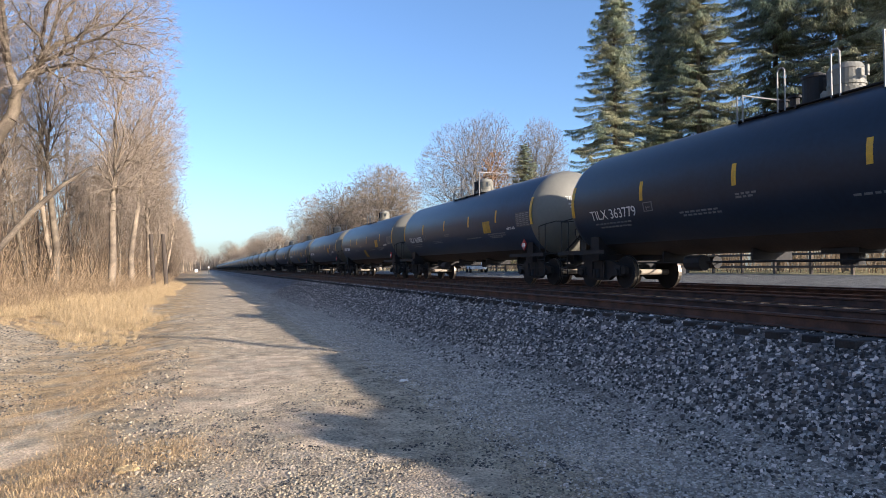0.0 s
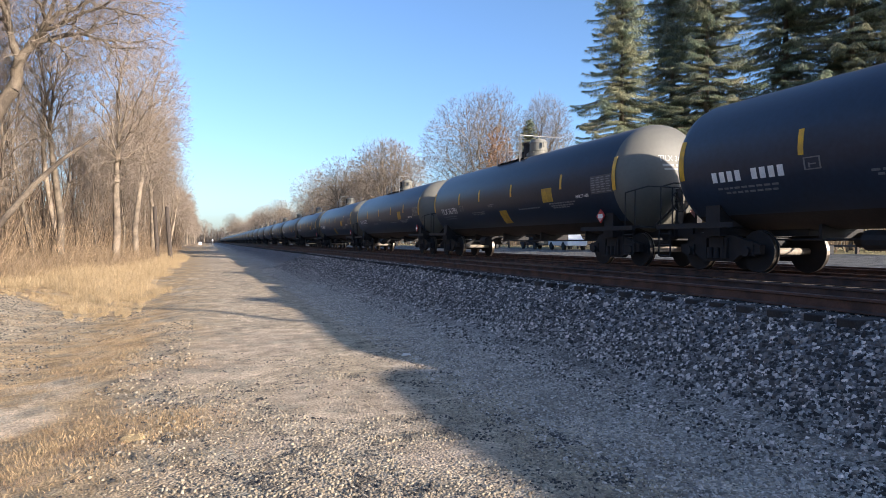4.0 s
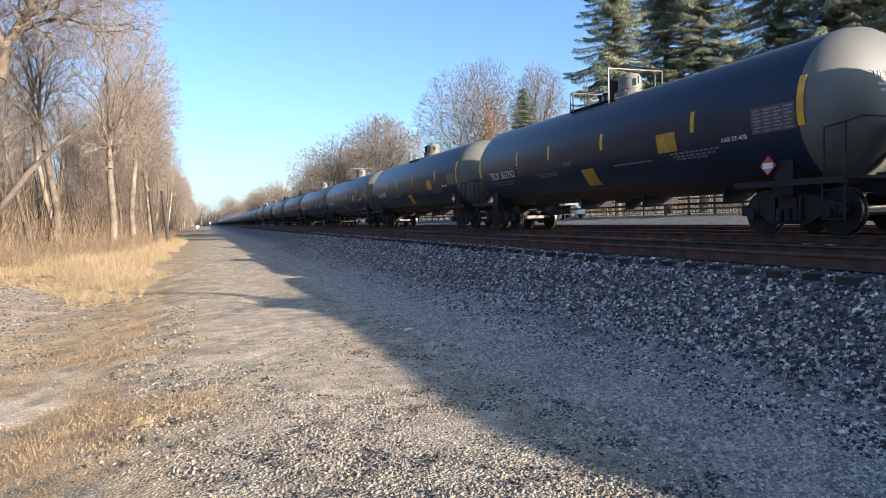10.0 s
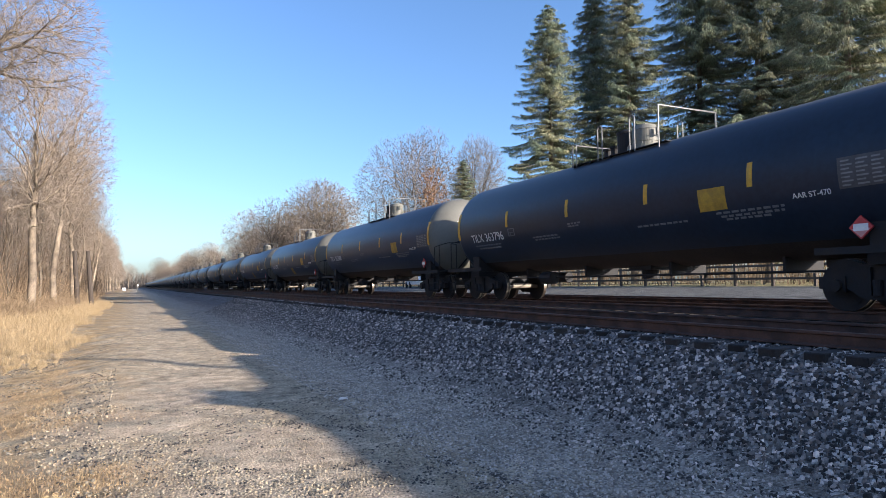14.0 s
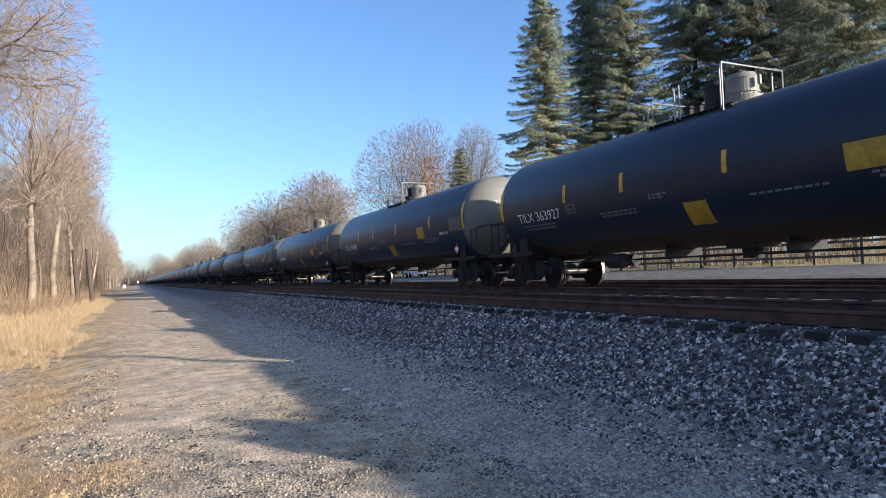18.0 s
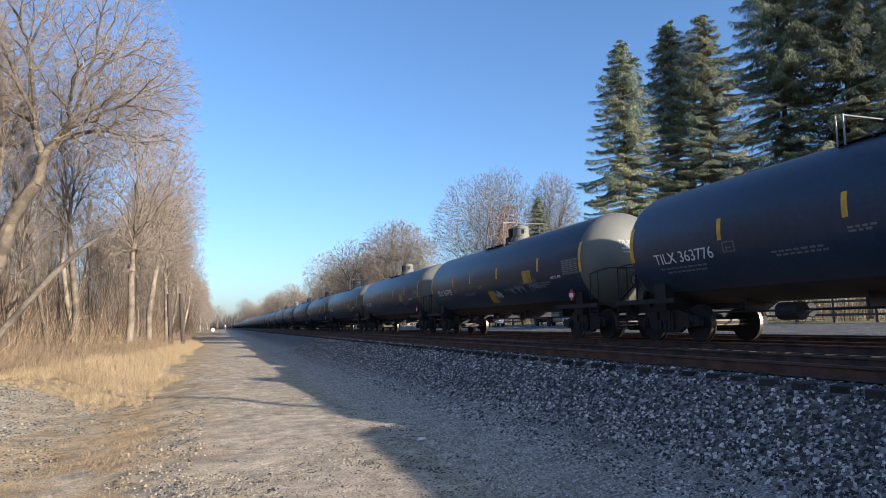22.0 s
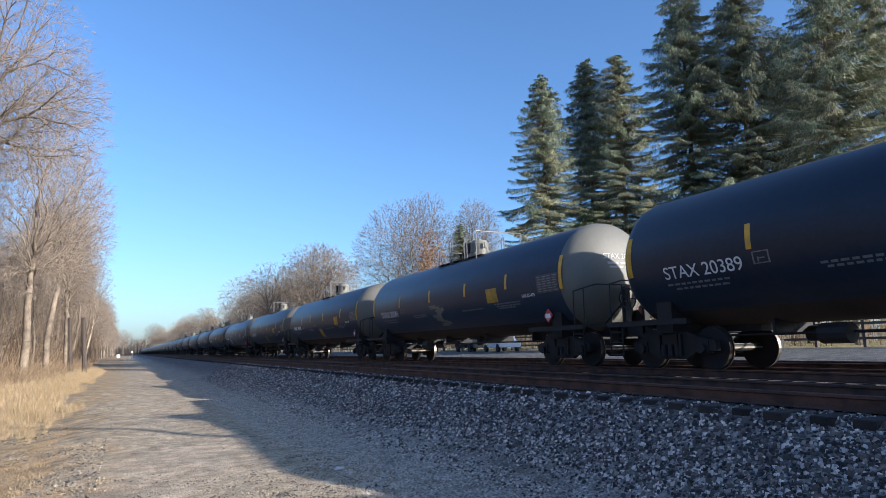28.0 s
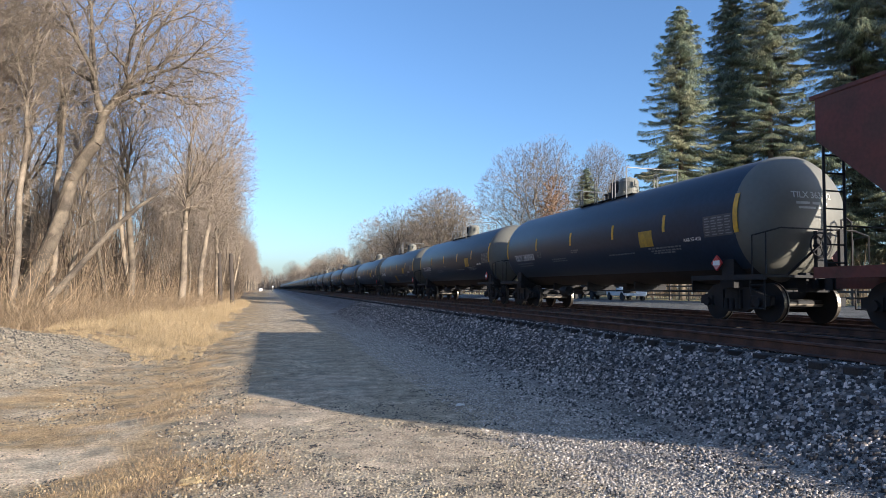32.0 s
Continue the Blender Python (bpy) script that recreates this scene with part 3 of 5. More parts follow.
            for pts in posts:
                bm = bmesh.new()
                tube(bm, pts, 0.019, 6)
                part("dome_handrail", bm, M_GALV, car, "pale galvanised handrail")
        bm = bmesh.new()
        gate = -1.75 if even else -0.58
        tube(bm, [(-0.95, gate, top - 0.3), (-0.95, gate, top + 0.72), (0.95, gate, top + 0.72), (0.95, gate, top - 0.3)], 0.021, 6)
        part("cross_rail", bm, M_GALV, car, "pale galvanised handrail")
        bm = bmesh.new()
        tube(bm, [(-0.82, 1.56, top + 0.40), (0.82, 1.56, top + 0.40)], 0.018, 6)
        part("cross_rail", bm, M_GALV, car, "pale galvanised handrail")
        # dark cylinder for a second canister and the housing's shaded side
        bm = bmesh.new()
        disc(bm, (0, 0.40, top + 0.24), (0, 0, 1), 0.25, 0.60, 20)
        disc(bm, (0, 0.40, top + 0.56), (0, 0, 1), 0.27, 0.06, 20)
        disc(bm, (0, 0.40, top + 0.62), (0, 0, 1), 0.20, 0.08, 12, 0.12)
        part("vent_pipe", bm, M_STEEL, car, "dark upright cylinder beside the valve housing")
        for y in (0.95, 1.3):
            bm = bmesh.new()
            disc(bm, (-0.1 + 0.15 * y, y, top + 0.13), (0, 0, 1), 0.10, 0.30, 10)
            disc(bm, (-0.1 + 0.15 * y, y, top + 0.29), (0, 0, 1), 0.14, 0.05, 10)
            part("valve", bm, M_STEEL, car)
    else:
        bm = bmesh.new()
        tube(bm, [(-0.82, 1.9, top - 0.2), (-0.82, 1.9, top + 0.42), (0.82, 1.9, top + 0.42)], 0.03, 4)
        part("dome_handrail", bm, M_GALV, car, "pale galvanised handrail")
        bm = bmesh.new()
        tube(bm, [(-0.95, -0.78, top - 0.3), (-0.95, -0.78, top + 0.72), (0.95, -0.78, top + 0.72), (0.95, -0.78, top - 0.3)], 0.03, 4)
        part("dome_handrail", bm, M_GALV, car, "pale galvanised handrail")
    # reflective stripes
    for o, a0, a1, w in ((0.0, -14, 21, 0.075), (15.05, -14, 21, 0.075), (3.28, -6, 12.5, 0.06), (6.40 if even else 5.55, -5.5, 12, 0.06), (9.40 if even else 8.55, -5.5, 11.5, 0.06), (12.18, -5, 12.5, 0.06)):
        bm = bmesh.new()
        tank_patch(bm, o - w, o + w, a0, a1)
        part("reflective_stripe", bm, M_YELLOW, car, "yellow reflective stripe")
    bm = bmesh.new()
    tank_patch(bm, 10.92, 11.60, -18.5, -1.3)
    part("stencil_panel", bm, M_PANEL, car, "faded yellow stencil panel")
    if not full:
        return car
    bm = bmesh.new()
    tank_patch(bm, 13.88, 14.93, -15.5, 3.8, 0.004)
    part("data_table", bm, M_GREYTEXT, car, "grey stencilled data table")
    bm = bmesh.new()
    for i in range(7):
        for j in range(4):
            o = 13.94 + j * 0.25
            tank_patch(bm, o, o + 0.14 + 0.05 * ((i * 3 + j) % 2), -14 + i * 2.5, -13.0 + i * 2.5, 0.009, 1)
    part("data_text", bm, M_TABLE, car)["kind"] = "stuff"
    # small stencils that cannot be read
    bm = bmesh.new()
    for o0, o1, a in ((1.05, 2.75, -24.5), (1.25, 2.65, -28.5), (9.0, 10.6, -24), (11.3, 12.9, -21), (11.4, 12.8, -24), (11.5, 12.5, -26.5), (6.4, 7.0, -12.5), (6.4, 6.9, -15), (4.6, 5.9, -22), (4.7, 5.9, -25)):
        o = o0
        while o < o1 - 0.05:
            w = 0.07 + 0.09 * random.random()
            tank_patch(bm, o, min(o + w, o1), a - 0.8, a + 0.8, 0.006, 1)
            o += w + 0.05
    part("small_stencil", bm, M_DIM, car)["kind"] = "stuff"
    bm = bmesh.new()
    for o0, o1, a0, a1 in ((3.32, 3.35, -17, -8), (3.65, 3.68, -17, -8), (3.32, 3.68, -17, -16.2), (3.32, 3.68, -8.8, -8), (3.42, 3.58, -13.5, -12.6), (3.42, 3.45, -15.5, -12)):
        tank_patch(bm, o0, o1, a0, a1, 0.006, 2)
    part("framed_mark", bm, M_DIM, car)
    # diamond placard on its holder
    bm = bmesh.new()
    c = Vector((-1.30, STRIPE_END - 14.08, TANK_Z - 1.06))
    nrm, up, side = Vector((-1, 0, 0)), Vector((0, 0, 1)), Vector((0, 1, 0))
    q = [c + up * 0.20, c + side * 0.20, c - up * 0.20, c - side * 0.20]
    f = [bm.verts.new(p + nrm * 0.012) for p in q]
    bk = [bm.verts.new(p - nrm * 0.03) for p in q]
    bm.faces.new(f)
    bm.faces.new(bk[::-1])
    for i in range(4):
        bm.faces.new((f[i], bk[i], bk[(i + 1) % 4], f[(i + 1) % 4]))
    bmesh.ops.recalc_face_normals(bm, faces=bm.faces)
    pl = part("placard", bm, M_RED, car, "red diamond hazard placard")
    bm = bmesh.new()
    q = [c + nrm * 0.017 + up * u + side * v for u, v in ((0.06, 0.125), (0.06, -0.125), (-0.06, -0.125), (-0.06, 0.125))]
    bm.faces.new([bm.verts.new(p) for p in q])
    part("placard_bar", bm, M_WHITE, pl)
    bm = bmesh.new()
    q = [c + nrm * 0.015 + up * u + side * v for u, v in ((-0.02, 0.16), (-0.17, 0.0), (-0.02, -0.16))]
    bm.faces.new([bm.verts.new(p) for p in q])
    part("placard_base", bm, M_PINK, pl)
    bm = bmesh.new()
    box(bm, -1.27, -1.02, c.y - 0.03, c.y + 0.03, c.z - 0.03, c.z + 0.03)
    part("placard_bracket", bm, M_STEEL, car)
    # marks and placard on the trailing end
    yb = -(TANK_HALF + HEAD)
    bm = bmesh.new()
    for x0, x1, z, h in ((-0.45, -0.1, 0.30, 0.03), (-0.03, 0.18, 0.30, 0.03), (0.24, 0.42, 0.30, 0.03), (-0.40, 0.05, 0.19, 0.025), (0.12, 0.36, 0.19, 0.025)):
        grid = [[bm.verts.new(on_head(x0 + (x1 - x0) * i / 3, z + h * j)) for i in range(4)] for j in (-1, 1)]
        for i in range(3):
            bm.faces.new((grid[0][i], grid[0][i + 1], grid[1][i + 1], grid[1][i]))
    part("end_mark", bm, M_WORN, car, "white stencilled bars on the tank end")
    bm = bmesh.new()
    disc(bm, (0.62, yb - 0.03, 1.52), (0, -1, 0), 0.19, 0.02, 4)
    bmesh.ops.rotate(bm, cent=(0.62, yb - 0.03, 1.52), matrix=Matrix.Rotation(0 if abs(bm.verts[:][0].co.x - 0.62) < 0.02 or abs(bm.verts[:][0].co.z - 1.52) < 0.02 else radians(45), 3, 'Y'), verts=bm.verts)
    part("end_placard", bm, M_PINK, car, "pink diamond placard on the tank end")
    bm = bmesh.new()
    box(bm, 0.59, 0.65, yb - 0.03, yb + 0.5, 1.10, 1.50)
    part("placard_bracket", bm, M_STEEL, car)
    # brake wheel on the trailing end
    wx, wz = -0.12, 1.78
    ring = [Vector((wx + 0.28 * math.cos(k * math.tau / 20), -8.56, wz + 0.28 * math.sin(k * math.tau / 20))) for k in range(20)]
    bm = bmesh.new()
    tube(bm, ring + [ring[0]], 0.022, 5)
    for k in range(0, 20, 4):
        tube(bm, [ring[k], (wx, -8.54, wz)], 0.014, 4)
    tube(bm, [(wx, -8.56, wz), (wx, -8.36, wz)], 0.03, 6)
    box(bm, wx + 0.02, wx + 0.20, -8.44, -8.34, 1.1, 2.12)
    box(bm, 0.55, 0.72, -8.44, -8.36, 1.1, 2.18)
    tube(bm, [(wx + 0.1, -8.4, 2.12), (0.64, -8.4, 2.18)], 0.02, 5)
    tube(bm, [(wx + 0.1, -8.36, 1.75), (-0.45, -7.9, 1.1)], 0.03, 5)
    tube(bm, [(0.95, -8.38, 1.1), (0.95, -8.38, 2.36), (0.80, -8.38, 2.46), (0.66, -8.38, 2.40), (0.66, -8.38, 2.1)], 0.022, 6)
    part("brake_wheel", bm, M_STEEL, car)
    return car


def lettering(car, words, off, angle, size, mat=None, name="car_number"):
    cu = bpy.data.curves.new(name, 'FONT')
    cu.body, cu.size, cu.extrude, cu.offset = words, size, 0.002, 0.001
    cu.materials.append(mat or M_WHITE)
    ob = new(name, cu)
    ob.parent = car
    a = radians(angle)
    # the text runs towards the trailing end and lies flat on the tank's side
    rot = Matrix(((0, math.sin(a), -math.cos(a)), (-1, 0, 0), (0, math.cos(a), math.sin(a)))).to_4x4()
    ob.matrix_local = Matrix.Translation(on_tank(off, angle, 0.012)) @ rot
    return ob


def head_words(car, words, x, z, size):
    """Words bent to the dished end of the tank."""
    cu = bpy.data.curves.new("end_number", 'FONT')
    cu.body, cu.size, cu.offset = words, size, 0.004
    flat = new("end_number", cu)
    me = bpy.data.meshes.new_from_object(flat)
    bpy.data.objects.remove(flat)
    for v in me.vertices:
        v.co = on_head(x + v.co.x, z + v.co.y)
    me.materials.clear()
    mesh_ob("end_number", me, M_WORN, car, "white car number on the tank end")


NUMBERS = {-1: "TILX 363902", 0: "TILX 363779", 1: "TILX 363885", 2: "TILX 363873", 3: "TILX 363781", 6: "TILX 363842", 7: "TILX 363815", 8: "TILX 363892", 9: "TILX 363762", 10: "TILX 363804",
           11: "TILX 363772", 12: "TILX 363909", 13: "TILX 363796", 14: "TILX 363845", 16: "TILX 363847", 17: "TILX 363927", 18: "TILX 363864",
           19: "TILX 363952", 20: "TILX 363770", 21: "TILX 363776", 22: "TILX 363826", 23: "TILX 363863", 24: "STAX 20550", 26: "STAX 20041",
           27: "STAX 20389", 28: "STAX 20395", 29: "TILX 363789", 30: "TILX 363942"}
SLANT_PANEL = (-4, -2, 1, 3, 4, 7, 8, 9, 10, 11, 14, 15, 16, 17, 20, 22, 23, 24, 25, 28)     # cars with a second, low panel
FIRST, LAST, FULL_FROM = -42, 30, -5

train = []          # (thing, metres of its middle behind the leading reference)
even_car, odd_car, far_car = tank_car(True), tank_car(True, False), tank_car(False)
for k in range(FIRST, LAST + 1):
    src = far_car if k < FULL_FROM else odd_car if k in SLANT_PANEL else even_car
    car = src if k in (0, 1, FIRST) else copy_thing(src, Matrix())
    train.append((car, k))
for car, k in train:
    if k < FULL_FROM:
        continue
    words = NUMBERS.get(k)
    if words:
        head_words(car, words, -0.55, 0.42, 0.21)
        lettering(car, words, 0.92 if words[0] == "T" else 1.04, -19.5, 0.395)
    else:
        bm = bmesh.new()
        for i in range(9):
            if i != 4:
                tank_patch(bm, 0.95 + i * 0.22, 1.09 + i * 0.22, -19, -10.5, 0.006, 2)
        part("number_mark", bm, M_WHITE, car, "car number worn away to bars")["kind"] = "stuff"
    lettering(car, "AAR ST-470", 13.02, -17.5, 0.14, name="standard_mark")
    if k in SLANT_PANEL:
        bm = bmesh.new()
        tank_patch(bm, 7.33, 7.95, -44.5, -23)
        part("stencil_panel", bm, M_PANEL, car, "faded yellow stencil panel low on the side")
    if k == 26:
        bm = bmesh.new()
        for j in range(14):
            a = -44 + j * 2.4
            o = 7.1 + 0.25 * math.sin(j * 0.8) - 0.014 * j
            tank_patch(bm, o - 0.28 - 0.14 * math.sin(j * 2.1), o + 0.30 + 0.12 * math.sin(j * 1.3), a, a + 2.4, 0.006 + 0.0004 * (j % 3), 1)
        part("bare_patch", bm, M_HOUSING, car, "pale patch of peeled paint")["kind"] = "stuff"
        car["label"] = "black railway tank car with a pale peeled patch"
    for o0, strokes, hi, lo, thick, mat in {20: ((8.05, 7, -24, -37, 0.011, M_WORN), (9.5, 5, -20, -31, 0.012, M_DIM), (10.1, 9, -17, -31, 0.012, M_DIM), (11.3, 8, -12, -32, 0.014, M_DIM)), 22: ((7.2, 8, 0, -14, 0.012, M_WORN), (12.2, 10, -22, -36, 0.010, M_DIM)), 28: ((6.0, 5, -8, -20, 0.012, M_DIM),)}.get(k, ()):
        bm = bmesh.new()
        rnd = random.Random(k + strokes)
        pts = [on_tank(o0 - 0.1, (hi + lo) / 2, 0.004)]
        for j in range(strokes):
            o = o0 + 0.085 * j
            pts.append(on_tank(o + rnd.uniform(-0.10, 0.02), hi + rnd.uniform(-6, 2), 0.004))
            pts.append(on_tank(o + rnd.uniform(0.0, 0.16), (hi + lo) / 2 + rnd.uniform(-3, 5), 0.004))
            pts.append(on_tank(o + rnd.uniform(-0.05, 0.05), (hi + lo) / 2 + rnd.uniform(-4, 3), 0.004))
            pts.append(on_tank(o + rnd.uniform(0.05, 0.2), lo + rnd.uniform(-1, 8), 0.004))
        tube(bm, pts, thick, 4)
        part("scribbled_paint", bm, mat, car, "scribbled white paint")
        car["label"] = "black railway tank car with scribbled white paint marks"


def sprayed_tag(car):
    """A slanting sprayed scrawl: broad arches, a tail and thin runs of paint below."""
    bm = bmesh.new()

    def stroke(pts, thick):
        tube(bm, [on_tank(o - 0.18, a + 2, 0.012 - thick) for o, a in pts], thick, 5)

    for j in range(5):
        o, a = 3.90 + 0.14 * j, -14 + 1.9 * j
        stroke([(o - 0.03, a - 4), (o, a), (o + 0.04, a - 5), (o + 0.08, a - 11), (o + 0.13, a - 17)], 0.021)
        if j:
            stroke([(o - 0.08, a - 13), (o - 0.05, a - 4), (o - 0.01, a)], 0.018)
        stroke([(o + 0.13, a - 17), (o + 0.18, a - 22), (o + 0.25, -43 + 1.2 * j)], 0.012)
        stroke([(o + 0.08, a - 14), (o + 0.13, a - 22), (o + 0.17, -42 + 1.5 * j)], 0.010)
    stroke([(3.82, -34), (3.86, -29), (3.98, -25), (4.14, -27), (4.30, -22), (4.46, -24), (4.62, -19), (4.86, -17), (5.10, -13), (5.22, -9)], 0.022)
    stroke([(5.10, -13), (5.22, -9), (5.25, -7)], 0.030)
    stroke([(3.90, -43), (4.02, -37), (3.88, -36)], 0.013)
    stroke([(4.56, -20), (4.72, -27), (4.92, -31), (5.18, -36), (4.96, -38), (4.72, -37)], 0.013)
    stroke([(4.80, -29), (4.84, -23), (4.82, -22)], 0.015)
    part("scribbled_paint", bm, M_WORN, car, "scribbled white paint")
    car["label"] = "black railway tank car with scribbled white paint marks"


for car, k in train:
    if k == 23:
        sprayed_tag(car)


def covered_hopper():
    """Short covered hopper: slab sides with posts, sloping end sheets, roof with hatches."""
    car = tagged(new("covered_hopper"), "red-brown covered hopper car at the tail of the train", "hopper car")
    half, w = 7.3, 1.58
    bm = bmesh.new()
    prof = [(-half, 4.62), (-half, 3.75), (-half + 1.9, 2.15), (-half + 1.9, 1.05), (half - 1.9, 1.05), (half - 1.9, 2.15), (half, 3.75), (half, 4.62)]
    a = [bm.verts.new((-w, y, z)) for y, z in prof]
    b = [bm.verts.new((w, y, z)) for y, z in prof]
    bm.faces.new(a)
    bm.faces.new(b[::-1])
    for i in range(8):
        bm.faces.new((a[i], b[i], b[(i + 1) % 8], a[(i + 1) % 8]))
    bmesh.ops.recalc_face_normals(bm, faces=bm.faces)
    part("body", bm, M_HOPPER, car)
    bm = bmesh.new()
    box(bm, -w - 0.02, w + 0.02, -half - 0.12, half + 0.12, 4.60, 4.68)
    box(bm, -0.35, 0.35, -half + 0.5, half - 0.5, 4.68, 4.78)
    part("roof", bm, M_HOPPER, car)
    for i in range(9):
        y = -half + 1.9 + i * (2 * half - 3.8) / 8
        for x in (-w, w):
            bm = bmesh.new()
            box(bm, x - 0.05, x + 0.05, y - 0.05, y + 0.05, 1.0, 4.6)
            part("side_post", bm, M_HOPPER, car)
    bm = bmesh.new()
    for x in (-w, w):
        box(bm, x - 0.07, x + 0.07, -half - 0.05, half + 0.05, 0.98, 1.20)
    box(bm, -0.2, 0.2, -8.2, 8.2, 0.8, 1.1)
    part("side_sill", bm, M_HOPPER, car)
    for y0, y1 in ((-4.2, -0.4), (0.4, 4.2)):
        bm = bmesh.new()
        c = (y0 + y1) / 2
        t = [bm.verts.new(p) for p in ((-1.3, y0, 1.05), (1.3, y0, 1.05), (1.3, y1, 1.05), (-1.3, y1, 1.05))]
        u = [bm.verts.new(p) for p in ((-0.4, c - 0.4, 0.45), (0.4, c - 0.4, 0.45), (0.4, c + 0.4, 0.45), (-0.4, c + 0.4, 0.45))]
        bm.faces.new(u)
        for i in range(4):
            bm.faces.new((t[i], t[(i + 1) % 4], u[(i + 1) % 4], u[i]))
        part("outlet_chute", bm, M_HOPPER, car)
    for s in (-1, 1):
        bm = bmesh.new()
        for x in (-1.45, -0.95, 0.95, 1.45):
            tube(bm, [(x, s * (half - 0.05), 1.05), (x, s * (half - 0.05), 3.8)], 0.03, 5)
        for z in [1.3 + 0.36 * i for i in range(8)]:
            for x in (-1.45, 0.95):
                tube(bm, [(x, s * (half - 0.05), z), (x + 0.5, s * (half - 0.05), z)], 0.018, 5)
        tube(bm, [(-0.95, s * (half - 0.05), 2.05), (0.95, s * (half - 0.05), 2.05)], 0.02, 5)
        part("end_ladder", bm, M_STEEL, car)
        bm = bmesh.new()
        box(bm, -1.5, 1.5, s * 6.9 - 0.35, s * 6.9 + 0.35, 1.06, 1.12)
        box(bm, -0.1, 0.1, s * 8.2, s * 8.75, 0.8, 1.02)
        part("end_platform", bm, M_STEEL, car)
        add_bogie(car, s * 5.6)
    for y in (-4.9, -1.6, 1.6, 4.9):
        bm = bmesh.new()
        box(bm, -w - 0.012, -w - 0.0, y - 0.11, y + 0.11, 2.0, 2.2)
        part("reflective_mark", bm, M_YELLOW, car, "small yellow reflective mark")
    bm = bmesh.new()
    box(bm, -w - 0.012, -w, 4.9, 5.2, 2.05, 2.5)
    part("reflective_mark", bm, M_YELLOW, car)
    return car


hopper = covered_hopper()


def travelled(t):
    """Where the reference car's leading stripe stands at t seconds."""
    return 17.083 + 16.594 * t + 0.013455 * t * t


# ---- trees ----
def limb(V, F, p0, p1, r0, r1, sides):
    """One tapered piece of branch."""
    d = p1 - p0
    a = d.orthogonal().normalized()
    c = d.normalized().cross(a)
    k = len(V)
    for p, r in ((p0, r0), (p1, r1)):
        for i in range(sides):
            t = i * math.tau / sides
            V.append(p + (a * math.cos(t) + c * math.sin(t)) * r)
    for i in range(sides):
        j = (i + 1) % sides
        F.append((k + i, k + j, k + sides + j, k + sides + i))


def spike(V, F, p0, p1, r):
    """A fine twig: three thin faces."""
    d = p1 - p0
    a = d.orthogonal().normalized() * r
    c = d.normalized().cross(a)
    k = len(V)
    V.extend((p0 + a, p0 - a * 0.5 + c * 0.87, p0 - a * 0.5 - c * 0.87, p1))
    F.extend(((k, k + 1, k + 3), (k + 1, k + 2, k + 3), (k + 2, k, k + 3)))


def twig(V, F, p0, p1, r, rnd):
    """The finest twig: one thin sliver."""
    d = p1 - p0
    a = d.cross(Vector((rnd.gauss(0, 1), rnd.gauss(0, 1), rnd.gauss(0, 1)))).normalized() * r
    k = len(V)
    V.extend((p0 + a, p0 - a, p1))
    F.append((k, k + 1, k + 2))


